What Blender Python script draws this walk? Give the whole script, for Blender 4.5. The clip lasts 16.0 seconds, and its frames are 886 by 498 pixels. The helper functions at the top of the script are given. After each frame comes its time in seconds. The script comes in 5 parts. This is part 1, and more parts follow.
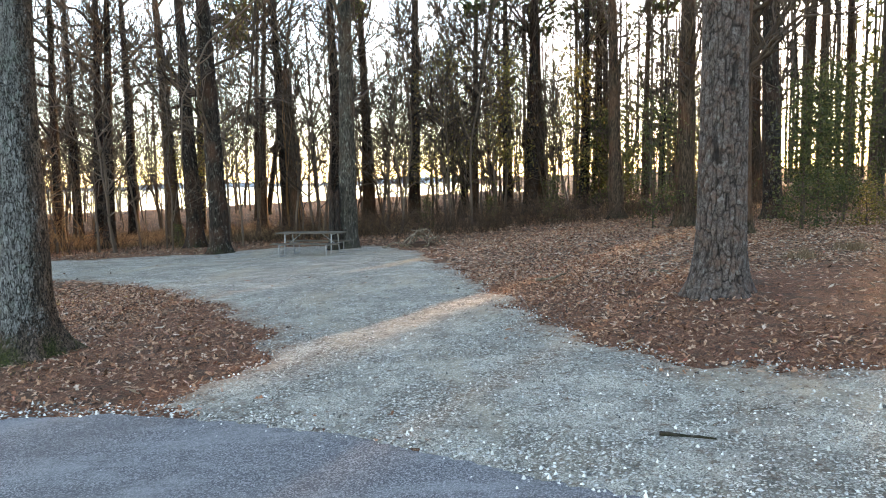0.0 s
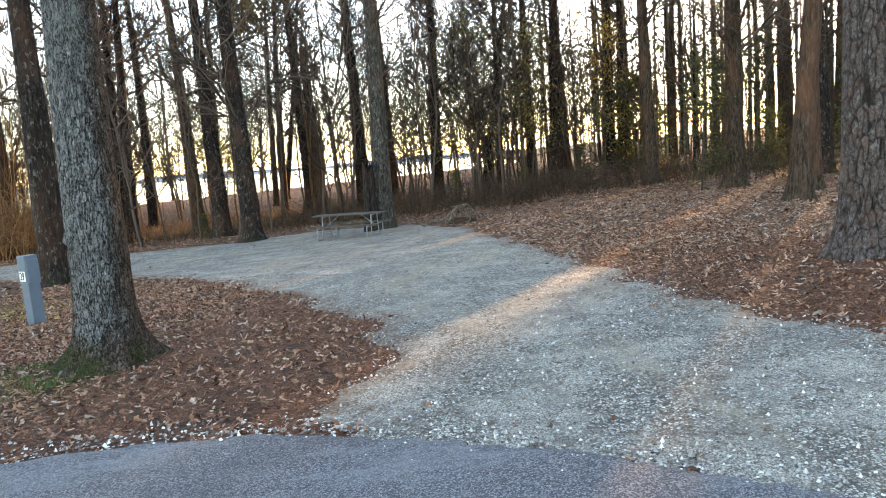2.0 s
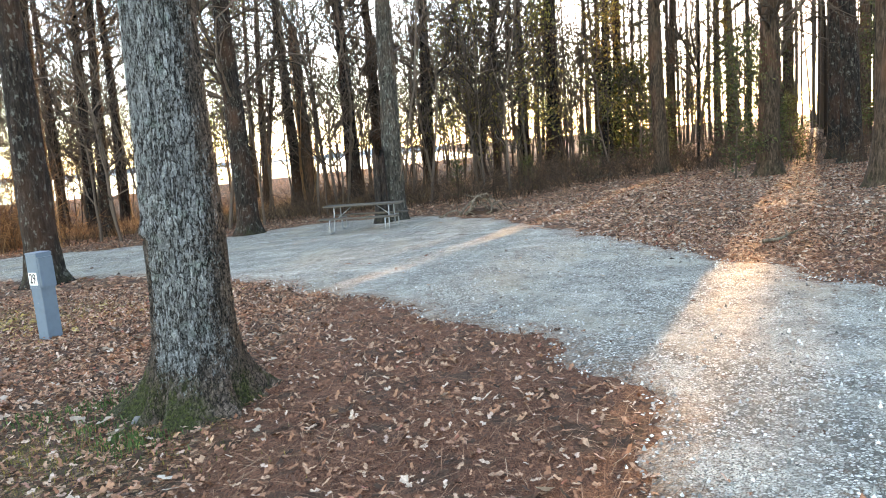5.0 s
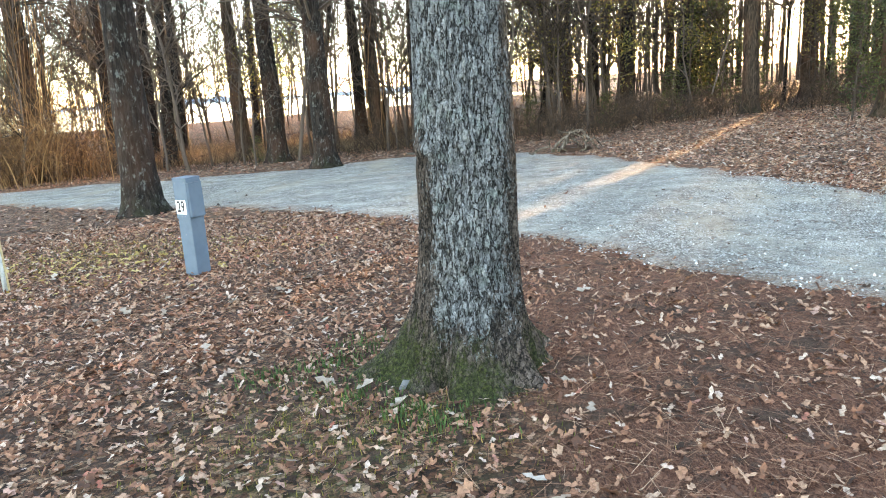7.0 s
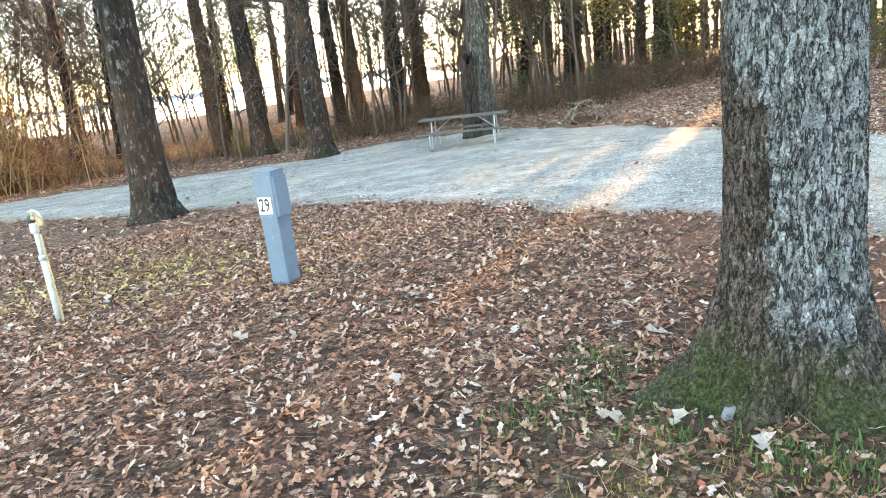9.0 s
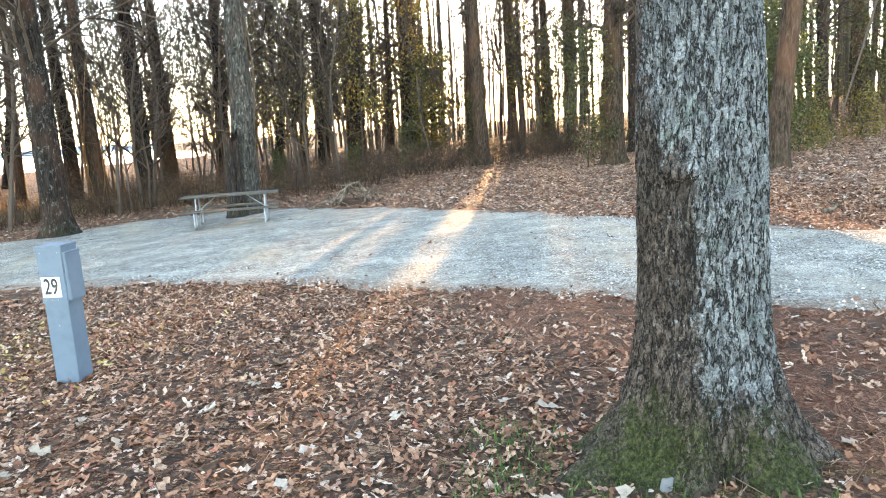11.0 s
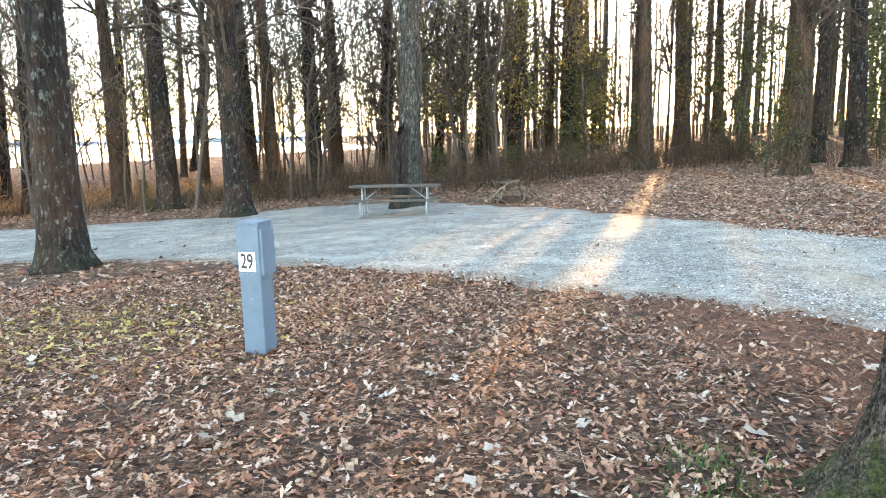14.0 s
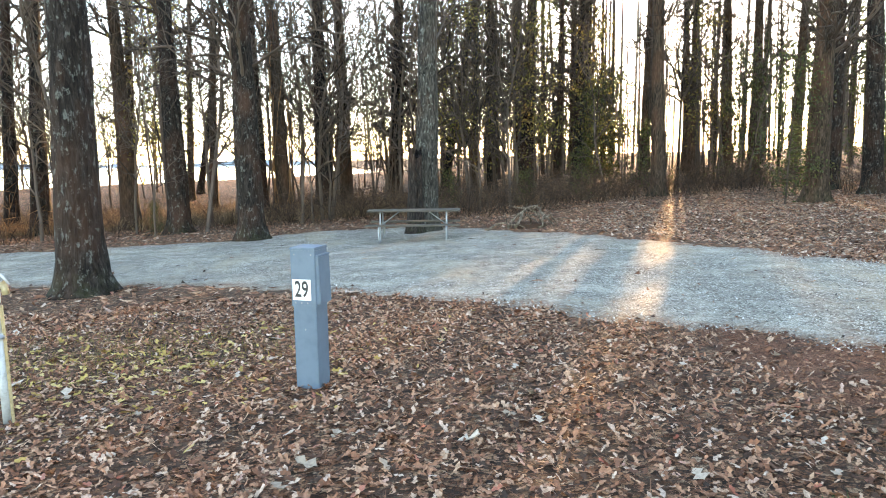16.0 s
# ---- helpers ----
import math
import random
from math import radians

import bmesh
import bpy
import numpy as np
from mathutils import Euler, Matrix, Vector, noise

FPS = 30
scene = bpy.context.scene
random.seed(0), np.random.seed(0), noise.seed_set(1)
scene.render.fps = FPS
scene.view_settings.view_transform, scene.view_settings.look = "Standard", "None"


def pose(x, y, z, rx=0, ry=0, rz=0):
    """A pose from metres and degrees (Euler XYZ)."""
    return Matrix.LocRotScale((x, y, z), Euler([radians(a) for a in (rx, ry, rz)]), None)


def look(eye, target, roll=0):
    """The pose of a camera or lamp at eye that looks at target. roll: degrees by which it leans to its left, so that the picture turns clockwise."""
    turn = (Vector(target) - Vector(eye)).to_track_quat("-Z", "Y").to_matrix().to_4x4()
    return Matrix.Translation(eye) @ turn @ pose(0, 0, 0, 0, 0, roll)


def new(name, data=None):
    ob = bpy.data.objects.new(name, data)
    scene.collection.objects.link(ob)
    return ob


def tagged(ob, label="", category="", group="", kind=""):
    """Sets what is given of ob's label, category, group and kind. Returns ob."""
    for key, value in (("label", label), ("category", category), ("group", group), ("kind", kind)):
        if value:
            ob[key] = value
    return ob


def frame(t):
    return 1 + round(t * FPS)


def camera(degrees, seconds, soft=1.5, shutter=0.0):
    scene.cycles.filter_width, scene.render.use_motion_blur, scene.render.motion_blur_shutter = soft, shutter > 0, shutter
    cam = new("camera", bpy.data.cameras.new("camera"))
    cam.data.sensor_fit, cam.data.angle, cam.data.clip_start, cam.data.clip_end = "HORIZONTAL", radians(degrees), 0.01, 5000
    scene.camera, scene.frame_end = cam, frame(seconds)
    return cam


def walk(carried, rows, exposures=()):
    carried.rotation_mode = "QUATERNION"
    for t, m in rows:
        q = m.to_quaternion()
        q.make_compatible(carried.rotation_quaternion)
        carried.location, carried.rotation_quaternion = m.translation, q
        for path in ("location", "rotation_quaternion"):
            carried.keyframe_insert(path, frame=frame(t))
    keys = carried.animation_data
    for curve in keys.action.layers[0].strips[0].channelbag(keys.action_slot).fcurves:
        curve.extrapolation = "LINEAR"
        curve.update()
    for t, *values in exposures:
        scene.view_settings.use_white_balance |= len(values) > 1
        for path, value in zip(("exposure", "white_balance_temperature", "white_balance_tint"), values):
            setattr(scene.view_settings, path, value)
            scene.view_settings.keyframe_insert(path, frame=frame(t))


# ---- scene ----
# camera and walk
cam = camera(63.0, 16.0, 1.0, 0.0)
EYE, TILT, LEAN = 1.5, -1.9, -1.7
ROWS = [
    (0.0, -0.042, -0.024, 0.043, 0.17, -3.66, 3.09),
    (0.5, -0.284, 0.112, 0.020, 3.30, -4.92, 4.10),
    (1.0, -0.612, 0.343, 0.009, 2.90, -6.21, 5.05),
    (1.5, -0.941, 0.703, 0.036, 1.88, -5.92, 5.79),
    (2.0, -1.332, 1.000, 0.035, 0.51, -5.43, 6.20),
    (2.5, -1.704, 1.311, 0.004, -1.68, -5.04, 6.74),
    (3.0, -2.069, 1.663, 0.027, -3.22, -5.34, 8.14),
    (5.5, -3.751, 3.362, 0.052, -1.47, -6.95, 4.88),
    (6.0, -4.241, 3.669, 0.039, 0.03, -7.96, 3.79),
    (6.5, -4.683, 3.963, 0.012, -0.47, -9.33, 4.43),
    (7.0, -5.132, 4.224, 0.039, -0.01, -10.81, 4.95),
    (7.5, -5.577, 4.479, 0.041, -1.26, -12.24, 5.44),
    (8.0, -5.939, 4.773, 0.061, 0.13, -12.44, 8.29),
    (10.5, -7.449, 5.817, 0.044, -17.42, -10.19, 6.39),
    (11.0, -7.440, 5.845, 0.061, -23.99, -8.45, 5.62),
    (11.5, -7.338, 5.854, 0.051, -34.95, -7.75, 4.93),
    (12.0, -7.275, 5.841, 0.039, -43.48, -8.19, 3.96),
    (12.5, -7.266, 5.852, 0.033, -44.91, -8.79, 3.31),
    (13.0, -7.315, 5.910, 0.026, -35.01, -8.57, 3.06),
    (13.5, -7.432, 5.970, 0.021, -18.81, -7.80, 2.70),
    (14.0, -7.660, 6.098, 0.029, -11.96, -7.51, 3.23),
    (14.5, -7.900, 6.174, 0.027, -8.97, -8.43, 2.50),
    (15.0, -8.004, 6.238, 0.021, -5.22, -8.84, 1.88),
    (15.5, -8.068, 6.378, 0.035, -6.21, -6.86, 2.52),
    (16.0, -8.085, 6.565, 0.033, -11.92, -5.54, 2.87),
]
EXPOSURES = [(0.0, 3.42, 8300, 16), (1.5, 3.44, 8200, 16), (3.0, 3.6, 8500, 18), (5.5, 4.0, 8400, 17), (7.0, 4.2, 8300, 15), (8.0, 4.5, 8200, 13), (10.5, 4.45, 8200, 14),
             (12.5, 4.4, 8200, 15), (13.5, 4.4, 8100, 14), (15.0, 4.2, 8000, 13), (16.0, 4.0, 8000, 13)]
walk(cam, [(t, pose(0, 0, EYE, TILT, LEAN) @ pose(x, y, z, 90 + pitch, roll, yaw))
           for t, x, y, z, yaw, pitch, roll in ROWS], EXPOSURES)

# low evening sun behind the woods, and a clear sky
SUN_AZ, SUN_EL = radians(30.0), radians(8.7)
SUN = Vector((math.sin(SUN_AZ) * math.cos(SUN_EL), math.cos(SUN_AZ) * math.cos(SUN_EL), math.sin(SUN_EL)))
world = bpy.data.worlds.new("evening_sky")
scene.world = world
world.use_nodes = True
sky = world.node_tree.nodes.new("ShaderNodeTexSky")
sky.sky_type, sky.sun_disc = "NISHITA", False
sky.sun_elevation, sky.sun_rotation = SUN_EL, SUN_AZ
sky.air_density, sky.dust_density, sky.ozone_density = 0.8, 0.15, 1.0
bg = world.node_tree.nodes["Background"]
bg.inputs["Strength"].default_value = 0.15
world.node_tree.links.new(sky.outputs["Color"], bg.inputs["Color"])
lamp = new("sun", bpy.data.lights.new("sun", "SUN"))
lamp.data.energy, lamp.data.angle, lamp.data.color = 1.55, radians(0.5), (1.0, 0.66, 0.36)
lamp.matrix_world = look(SUN * 200, (0, 0, 0))


# ---- materials ----
class Nodes:
    """A small builder of node materials."""

    def __init__(self, name, rough=0.85, spec=0.3):
        self.m = bpy.data.materials.new(name)
        self.m.use_nodes = True
        self.t = self.m.node_tree
        self.b = self.t.nodes["Principled BSDF"]
        self.b.inputs["Roughness"].default_value = rough
        self.b.inputs["Specular IOR Level"].default_value = spec
        self.co = self.t.nodes.new("ShaderNodeTexCoord").outputs["Object"]

    def link(self, a, b):
        self.t.links.new(a, b)

    def put(self, socket, v):
        if isinstance(v, bpy.types.NodeSocket):
            self.link(v, socket)
        else:
            socket.default_value = v

    def mapped(self, scale=(1, 1, 1), co=None, shift=None):
        n = self.t.nodes.new("ShaderNodeMapping")
        self.link(co or self.co, n.inputs["Vector"])
        n.inputs["Scale"].default_value = scale
        if shift is not None:
            self.put(n.inputs["Location"], shift)
        return n.outputs["Vector"]

    def noise(self, scale, detail=4, rough=0.6, co=None, color=False, warp=0.0):
        n = self.t.nodes.new("ShaderNodeTexNoise")
        self.link(co or self.co, n.inputs["Vector"])
        n.inputs["Scale"].default_value, n.inputs["Detail"].default_value = scale, detail
        n.inputs["Roughness"].default_value, n.inputs["Distortion"].default_value = rough, warp
        return n.outputs["Color" if color else "Fac"]

    def voronoi(self, scale, co=None, feature="F1", out="Distance", jitter=1.0):
        n = self.t.nodes.new("ShaderNodeTexVoronoi")
        n.feature = feature
        self.link(co or self.co, n.inputs["Vector"])
        n.inputs["Scale"].default_value = scale
        n.inputs["Randomness"].default_value = jitter
        return n.outputs[out]

    def ramp(self, fac, stops, smooth=False):
        n = self.t.nodes.new("ShaderNodeValToRGB")
        self.link(fac, n.inputs["Fac"])
        if smooth:
            n.color_ramp.interpolation = "EASE"
        e = n.color_ramp.elements
        while len(e) < len(stops):
            e.new(0.5)
        for k, (p, c) in enumerate(stops):
            e[k].position = p
            e[k].color = (c, c, c, 1) if isinstance(c, (int, float)) else (*c, 1)
        return n.outputs["Color"]

    def mix(self, fac, a, b, mode="MIX"):
        n = self.t.nodes.new("ShaderNodeMix")
        n.data_type, n.blend_type = "RGBA", mode
        self.put(n.inputs["Factor"], fac)
        for s, v in ((n.inputs[6], a), (n.inputs[7], b)):
            self.put(s, (*v, 1) if isinstance(v, tuple) and len(v) == 3 else v)
        return n.outputs[2]

    def math(self, op, a, b=0.0, clamp=False):
        n = self.t.nodes.new("ShaderNodeMath")
        n.operation, n.use_clamp = op, clamp
        self.put(n.inputs[0], a)
        self.put(n.inputs[1], b)
        return n.outputs[0]

    def axis(self, which, co=None):
        n = self.t.nodes.new("ShaderNodeSeparateXYZ")
        self.link(co or self.co, n.inputs[0])
        return n.outputs[which]

    def island(self):
        return self.t.nodes.new("ShaderNodeNewGeometry").outputs["Random Per Island"]

    def any_one(self):
        return self.t.nodes.new("ShaderNodeObjectInfo").outputs["Random"]

    def attribute(self, name):
        n = self.t.nodes.new("ShaderNodeAttribute")
        n.attribute_name = name
        return n.outputs["Fac"]

    def bump(self, height, strength=0.5, distance=0.02):
        n = self.t.nodes.new("ShaderNodeBump")
        self.link(height, n.inputs["Height"])
        n.inputs["Strength"].default_value, n.inputs["Distance"].default_value = strength, distance
        self.link(n.outputs["Normal"], self.b.inputs["Normal"])

    def color(self, c):
        self.put(self.b.inputs["Base Color"], (*c, 1) if isinstance(c, tuple) else c)
        return self


def leafy(n, amount=0.35):
    """Lets light pass through thin leaves."""
    tr = n.t.nodes.new("ShaderNodeBsdfTranslucent")
    src = n.b.inputs["Base Color"]
    if src.is_linked:
        n.link(src.links[0].from_socket, tr.inputs["Color"])
    else:
        tr.inputs["Color"].default_value = src.default_value
    mx = n.t.nodes.new("ShaderNodeMixShader")
    mx.inputs[0].default_value = amount
    out = n.t.nodes["Material Output"]
    n.link(n.b.outputs[0], mx.inputs[1])
    n.link(tr.outputs[0], mx.inputs[2])
    n.link(mx.outputs[0], out.inputs["Surface"])
    return n.m


def ground_material():
    n = Nodes("leaf_litter_and_pine_straw", 0.9, 0.2)
    warped = n.t.nodes.new("ShaderNodeVectorMath")
    n.link(n.co, warped.inputs[0])
    warped.operation = "MULTIPLY_ADD"
    warped.inputs[1].default_value = (1, 1, 1)
    wob = n.t.nodes.new("ShaderNodeVectorMath")
    wob.operation = "SCALE"
    wob.inputs["Scale"].default_value = 0.10
    n.link(n.noise(9, 3, 0.6, color=True), wob.inputs[0])
    n.link(wob.outputs[0], warped.inputs[2])
    co = warped.outputs[0]
    cells = n.voronoi(24, co, out="Color")
    gap = n.ramp(n.voronoi(24, co, "DISTANCE_TO_EDGE"), [(0.0, 0.0), (0.1, 1.0)])
    leaf = n.ramp(cells, [(0.12, (0.026, 0.014, 0.008)), (0.35, (0.150, 0.062, 0.031)), (0.55, (0.310, 0.142, 0.075)),
                          (0.75, (0.440, 0.248, 0.142)), (0.95, (0.600, 0.420, 0.285))])
    leaf = n.mix(n.math("MULTIPLY", n.ramp(n.noise(55, 4, 0.7), [(0.38, 1.0), (0.58, 0.0)]), 0.8), leaf, (0.026, 0.015, 0.010))
    leaf = n.mix(gap, (0.022, 0.013, 0.010), leaf)
    straw_n = n.noise(34, 8, 0.82, n.mapped((1.0, 0.45, 1)), warp=2.2)
    straw = n.ramp(straw_n, [(0.36, (0.016, 0.008, 0.006)), (0.46, (0.100, 0.038, 0.021)), (0.56, (0.225, 0.095, 0.053)), (0.68, (0.440, 0.240, 0.145))])
    soil = n.ramp(n.noise(14, 7, 0.75), [(0.35, (0.022, 0.013, 0.010)), (0.65, (0.106, 0.067, 0.043))])
    zone = n.attribute("straw")
    c = n.mix(n.ramp(n.math("ADD", n.math("MULTIPLY", zone, 0.75), n.math("MULTIPLY", n.math("SUBTRACT", n.noise(5.0, 6, 0.7), 0.5), 1.5)), [(0.3, 0.0), (0.55, 1.0)]), leaf, straw)
    c = n.mix(n.ramp(n.noise(2.6, 7, 0.72), [(0.50, 0.0), (0.60, 0.85)]), c, soil)
    moss = n.math("MULTIPLY", n.attribute("moss"), n.ramp(n.noise(11, 6, 0.75), [(0.47, 0.0), (0.6, 0.7)]))
    c = n.mix(moss, c, n.ramp(n.noise(70, 4), [(0.35, (0.030, 0.033, 0.011)), (0.65, (0.118, 0.124, 0.037))]))
    n.color(c)
    n.bump(n.math("ADD", n.math("MULTIPLY", cells, 0.6), straw_n), 0.9, 0.04)
    return n.m


def gravel_material():
    n = Nodes("pale_crushed_gravel", 0.9, 0.25)
    warp = n.t.nodes.new("ShaderNodeVectorMath")
    warp.operation = "MULTIPLY_ADD"
    warp.inputs[1].default_value = (0.03, 0.03, 0.03)
    n.link(n.noise(14, 3, 0.6, color=True), warp.inputs[0])
    n.link(n.co, warp.inputs[2])
    co = warp.outputs[0]
    v = n.voronoi(46, co, out="Color")
    gap = n.ramp(n.voronoi(46, co, "DISTANCE_TO_EDGE"), [(0.02, 0.0), (0.2, 1.0)])
    stone = n.ramp(v, [(0.18, (0.120, 0.115, 0.102)), (0.42, (0.430, 0.415, 0.365)), (0.62, (0.680, 0.655, 0.580)), (0.82, (0.860, 0.850, 0.800))])
    stone = n.mix(gap, (0.095, 0.083, 0.066), stone)
    grit = n.voronoi(120, co, out="Color")
    fine = n.ramp(n.math("ADD", n.math("MULTIPLY", grit, 0.5), n.math("MULTIPLY", n.noise(110, 8, 0.85), 0.5)),
                  [(0.36, (0.150, 0.138, 0.116)), (0.5, (0.520, 0.490, 0.420)), (0.62, (0.820, 0.780, 0.680))])
    c = n.mix(n.ramp(n.noise(1.3, 7, 0.7), [(0.40, 0.1), (0.54, 0.95)]), fine, stone)
    dust = n.ramp(n.noise(0.55, 6, 0.65, n.mapped((1.6, 0.5, 1))), [(0.50, 0.0), (0.64, 0.6)])
    c = n.mix(dust, c, n.ramp(n.noise(90, 6, 0.8), [(0.36, (0.290, 0.240, 0.172)), (0.62, (0.670, 0.570, 0.430))]))
    dark = n.ramp(n.noise(0.8, 6, 0.7), [(0.48, 0.0), (0.63, 0.6)])
    c = n.mix(dark, c, n.mix(0.5, c, (0.200, 0.190, 0.168)))
    tyre = n.ramp(n.noise(3.2, 7, 0.75, n.mapped((1.5, 0.6, 1))), [(0.52, 0.0), (0.62, 0.5)])
    c = n.mix(tyre, c, (0.200, 0.185, 0.158))
    spots = n.ramp(n.noise(9, 8, 0.8), [(0.57, 0.0), (0.64, 0.75)])
    c = n.mix(spots, c, (0.085, 0.066, 0.048))
    edge = n.math("ADD", n.attribute("edge"), n.math("MULTIPLY", n.math("SUBTRACT", n.noise(9, 7, 0.75), 0.5), 2.2), True)
    c = n.mix(edge, c, n.ramp(n.noise(34, 6, 0.8), [(0.38, (0.033, 0.018, 0.011)), (0.5, (0.201, 0.096, 0.052)), (0.65, (0.483, 0.300, 0.185))]))
    n.color(c)
    n.bump(n.math("ADD", n.math("ADD", n.math("MULTIPLY", gap, 0.8), v), n.noise(90, 4, 0.7)), 1.0, 0.02)
    return n.m


def asphalt_material():
    n = Nodes("worn_grey_asphalt", 0.8, 0.35)
    grit = n.ramp(n.voronoi(120, out="Color"), [(0.2, (0.049, 0.051, 0.057)), (0.5, (0.102, 0.105, 0.115)), (0.8, (0.295, 0.295, 0.303))])
    speck = n.noise(160, 6, 0.8)
    grit = n.mix(n.ramp(speck, [(0.4, 0.8), (0.53, 0.0)]), grit, (0.033, 0.034, 0.039))
    stain = n.ramp(n.noise(0.7, 7, 0.7), [(0.47, 0.0), (0.62, 0.55)])
    grit = n.mix(stain, grit, n.mix(0.6, grit, (0.041, 0.041, 0.045)))
    wear = n.ramp(n.noise(1.7, 9, 0.72, n.mapped((0.55, 1.5, 1))), [(0.5, 0.0), (0.66, 0.6)])
    c = n.mix(wear, grit, n.ramp(speck, [(0.38, (0.139, 0.143, 0.152)), (0.6, (0.279, 0.283, 0.291))]))
    n.color(c)
    n.bump(n.math("ADD", n.voronoi(120), speck), 0.5, 0.008)
    return n.m


def bark_material(name, dark, mid, light, reddish=0.0, lichen=0.0):
    n = Nodes(name, 0.92, 0.15)
    sh = n.t.nodes.new("ShaderNodeCombineXYZ")
    n.link(n.math("MULTIPLY", n.any_one(), 37.0), sh.inputs[0])
    n.link(n.math("MULTIPLY", n.any_one(), 91.0), sh.inputs[2])
    co = n.mapped((1, 1, 0.22), shift=sh.outputs[0])
    furrow = n.noise(17, 6, 0.65, co, warp=0.6)
    c = n.ramp(furrow, [(0.36, dark), (0.52, mid), (0.68, light)])
    tone = n.noise(1.3, 3, 0.6, n.mapped((1, 1, 0.5), shift=sh.outputs[0]))
    c = n.mix(n.ramp(tone, [(0.45, 0.0), (0.7, reddish)]), c, (0.13, 0.06, 0.035))
    if lichen:
        spot = n.ramp(n.noise(9, 6, 0.75, n.mapped((1, 1, 0.6), shift=sh.outputs[0])), [(0.56, 0.0), (0.62, lichen)])
        c = n.mix(spot, c, (0.30, 0.32, 0.29))
    low = n.ramp(n.axis(2), [(0.0, 0.16), (0.6, 0.0)])
    c = n.mix(n.math("MULTIPLY", low, n.ramp(n.noise(5, 4), [(0.45, 0.0), (0.6, 1.0)])), c, (0.07, 0.085, 0.03))
    n.color(c)
    n.bump(furrow, 0.9, 0.035)
    return n.m


def oak_material():
    n = Nodes("grey_oak_bark_with_lichen", 0.92, 0.15)
    warp = n.t.nodes.new("ShaderNodeVectorMath")
    warp.operation = "MULTIPLY_ADD"
    warp.inputs[1].default_value = (0.022, 0.022, 0.05)
    n.link(n.noise(13, 4, 0.6, color=True), warp.inputs[0])
    n.link(n.co, warp.inputs[2])
    co = warp.outputs[0]
    blocky = n.mapped((1, 1, 0.75), co)
    seam = n.math("ABSOLUTE", n.math("SUBTRACT", n.noise(24, 5, 0.62, n.mapped((1, 1, 0.3), co)), 0.5))
    cross = n.math("ABSOLUTE", n.math("SUBTRACT", n.noise(34, 5, 0.66, n.mapped((1, 1, 0.85), co)), 0.5))
    grain = n.noise(70, 7, 0.8, n.mapped((1, 1, 0.85)))
    c = n.ramp(n.math("ADD", n.math("MULTIPLY", n.noise(24, 3, 0.6, n.mapped((1, 1, 0.3))), 0.25), n.math("MULTIPLY", grain, 0.75)),
               [(0.33, (0.036, 0.027, 0.022)), (0.48, (0.145, 0.108, 0.086)), (0.64, (0.300, 0.236, 0.196))])
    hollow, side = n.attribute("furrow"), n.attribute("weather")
    c = n.mix(n.math("MULTIPLY", side, 0.5), c, n.ramp(grain, [(0.36, (0.040, 0.041, 0.041)), (0.62, (0.235, 0.235, 0.228))]))
    # lichen crusts cover single flakes of bark, thickest on the weathered side
    flake = n.voronoi(78, blocky, out="Color")
    crust = n.noise(46, 7, 0.78)
    big = n.noise(6, 6, 0.72, n.mapped((1, 1, 0.6)))
    amount = n.math("ADD", n.math("MULTIPLY", side, 0.31), n.math("MULTIPLY", n.math("SUBTRACT", big, 0.5), 0.75))
    grown = n.math("ADD", n.math("ADD", n.math("MULTIPLY", flake, 0.14), n.math("MULTIPLY", crust, 0.70)), amount)
    mask = n.ramp(grown, [(0.588, 0.0), (0.622, 0.92)])
    pale = n.ramp(n.noise(110, 5, 0.8), [(0.35, (0.19, 0.205, 0.21)), (0.52, (0.37, 0.395, 0.40)), (0.66, (0.58, 0.60, 0.59))])
    pale = n.mix(n.ramp(n.noise(5, 4), [(0.55, 0.0), (0.64, 0.5)]), pale, (0.33, 0.43, 0.38))
    c = n.mix(mask, c, pale)
    # cracks and furrows go near-black: the shade of the hollows, put into the bark colour
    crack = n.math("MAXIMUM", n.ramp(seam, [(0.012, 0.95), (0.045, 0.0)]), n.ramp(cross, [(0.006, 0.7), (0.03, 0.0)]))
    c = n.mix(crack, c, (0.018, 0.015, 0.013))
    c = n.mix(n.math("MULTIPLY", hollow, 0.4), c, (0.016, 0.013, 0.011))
    moss = n.math("ADD", n.math("MULTIPLY", n.attribute("moss"), 0.72), n.math("MULTIPLY", n.math("SUBTRACT", n.noise(13, 9, 0.85, n.mapped((1, 1, 0.45))), 0.5), 2.2))
    c = n.mix(n.ramp(moss, [(0.24, 0.0), (0.62, 0.8)]), c, n.ramp(n.noise(55, 6, 0.8), [(0.36, (0.010, 0.013, 0.006)), (0.52, (0.055, 0.074, 0.018)), (0.68, (0.18, 0.205, 0.05))]))
    n.color(c)
    n.bump(n.math("ADD", n.math("ADD", grain, n.math("MULTIPLY", mask, 0.35)), n.math("MULTIPLY", crack, -1.3)), 1.0, 0.03)
    return n.m


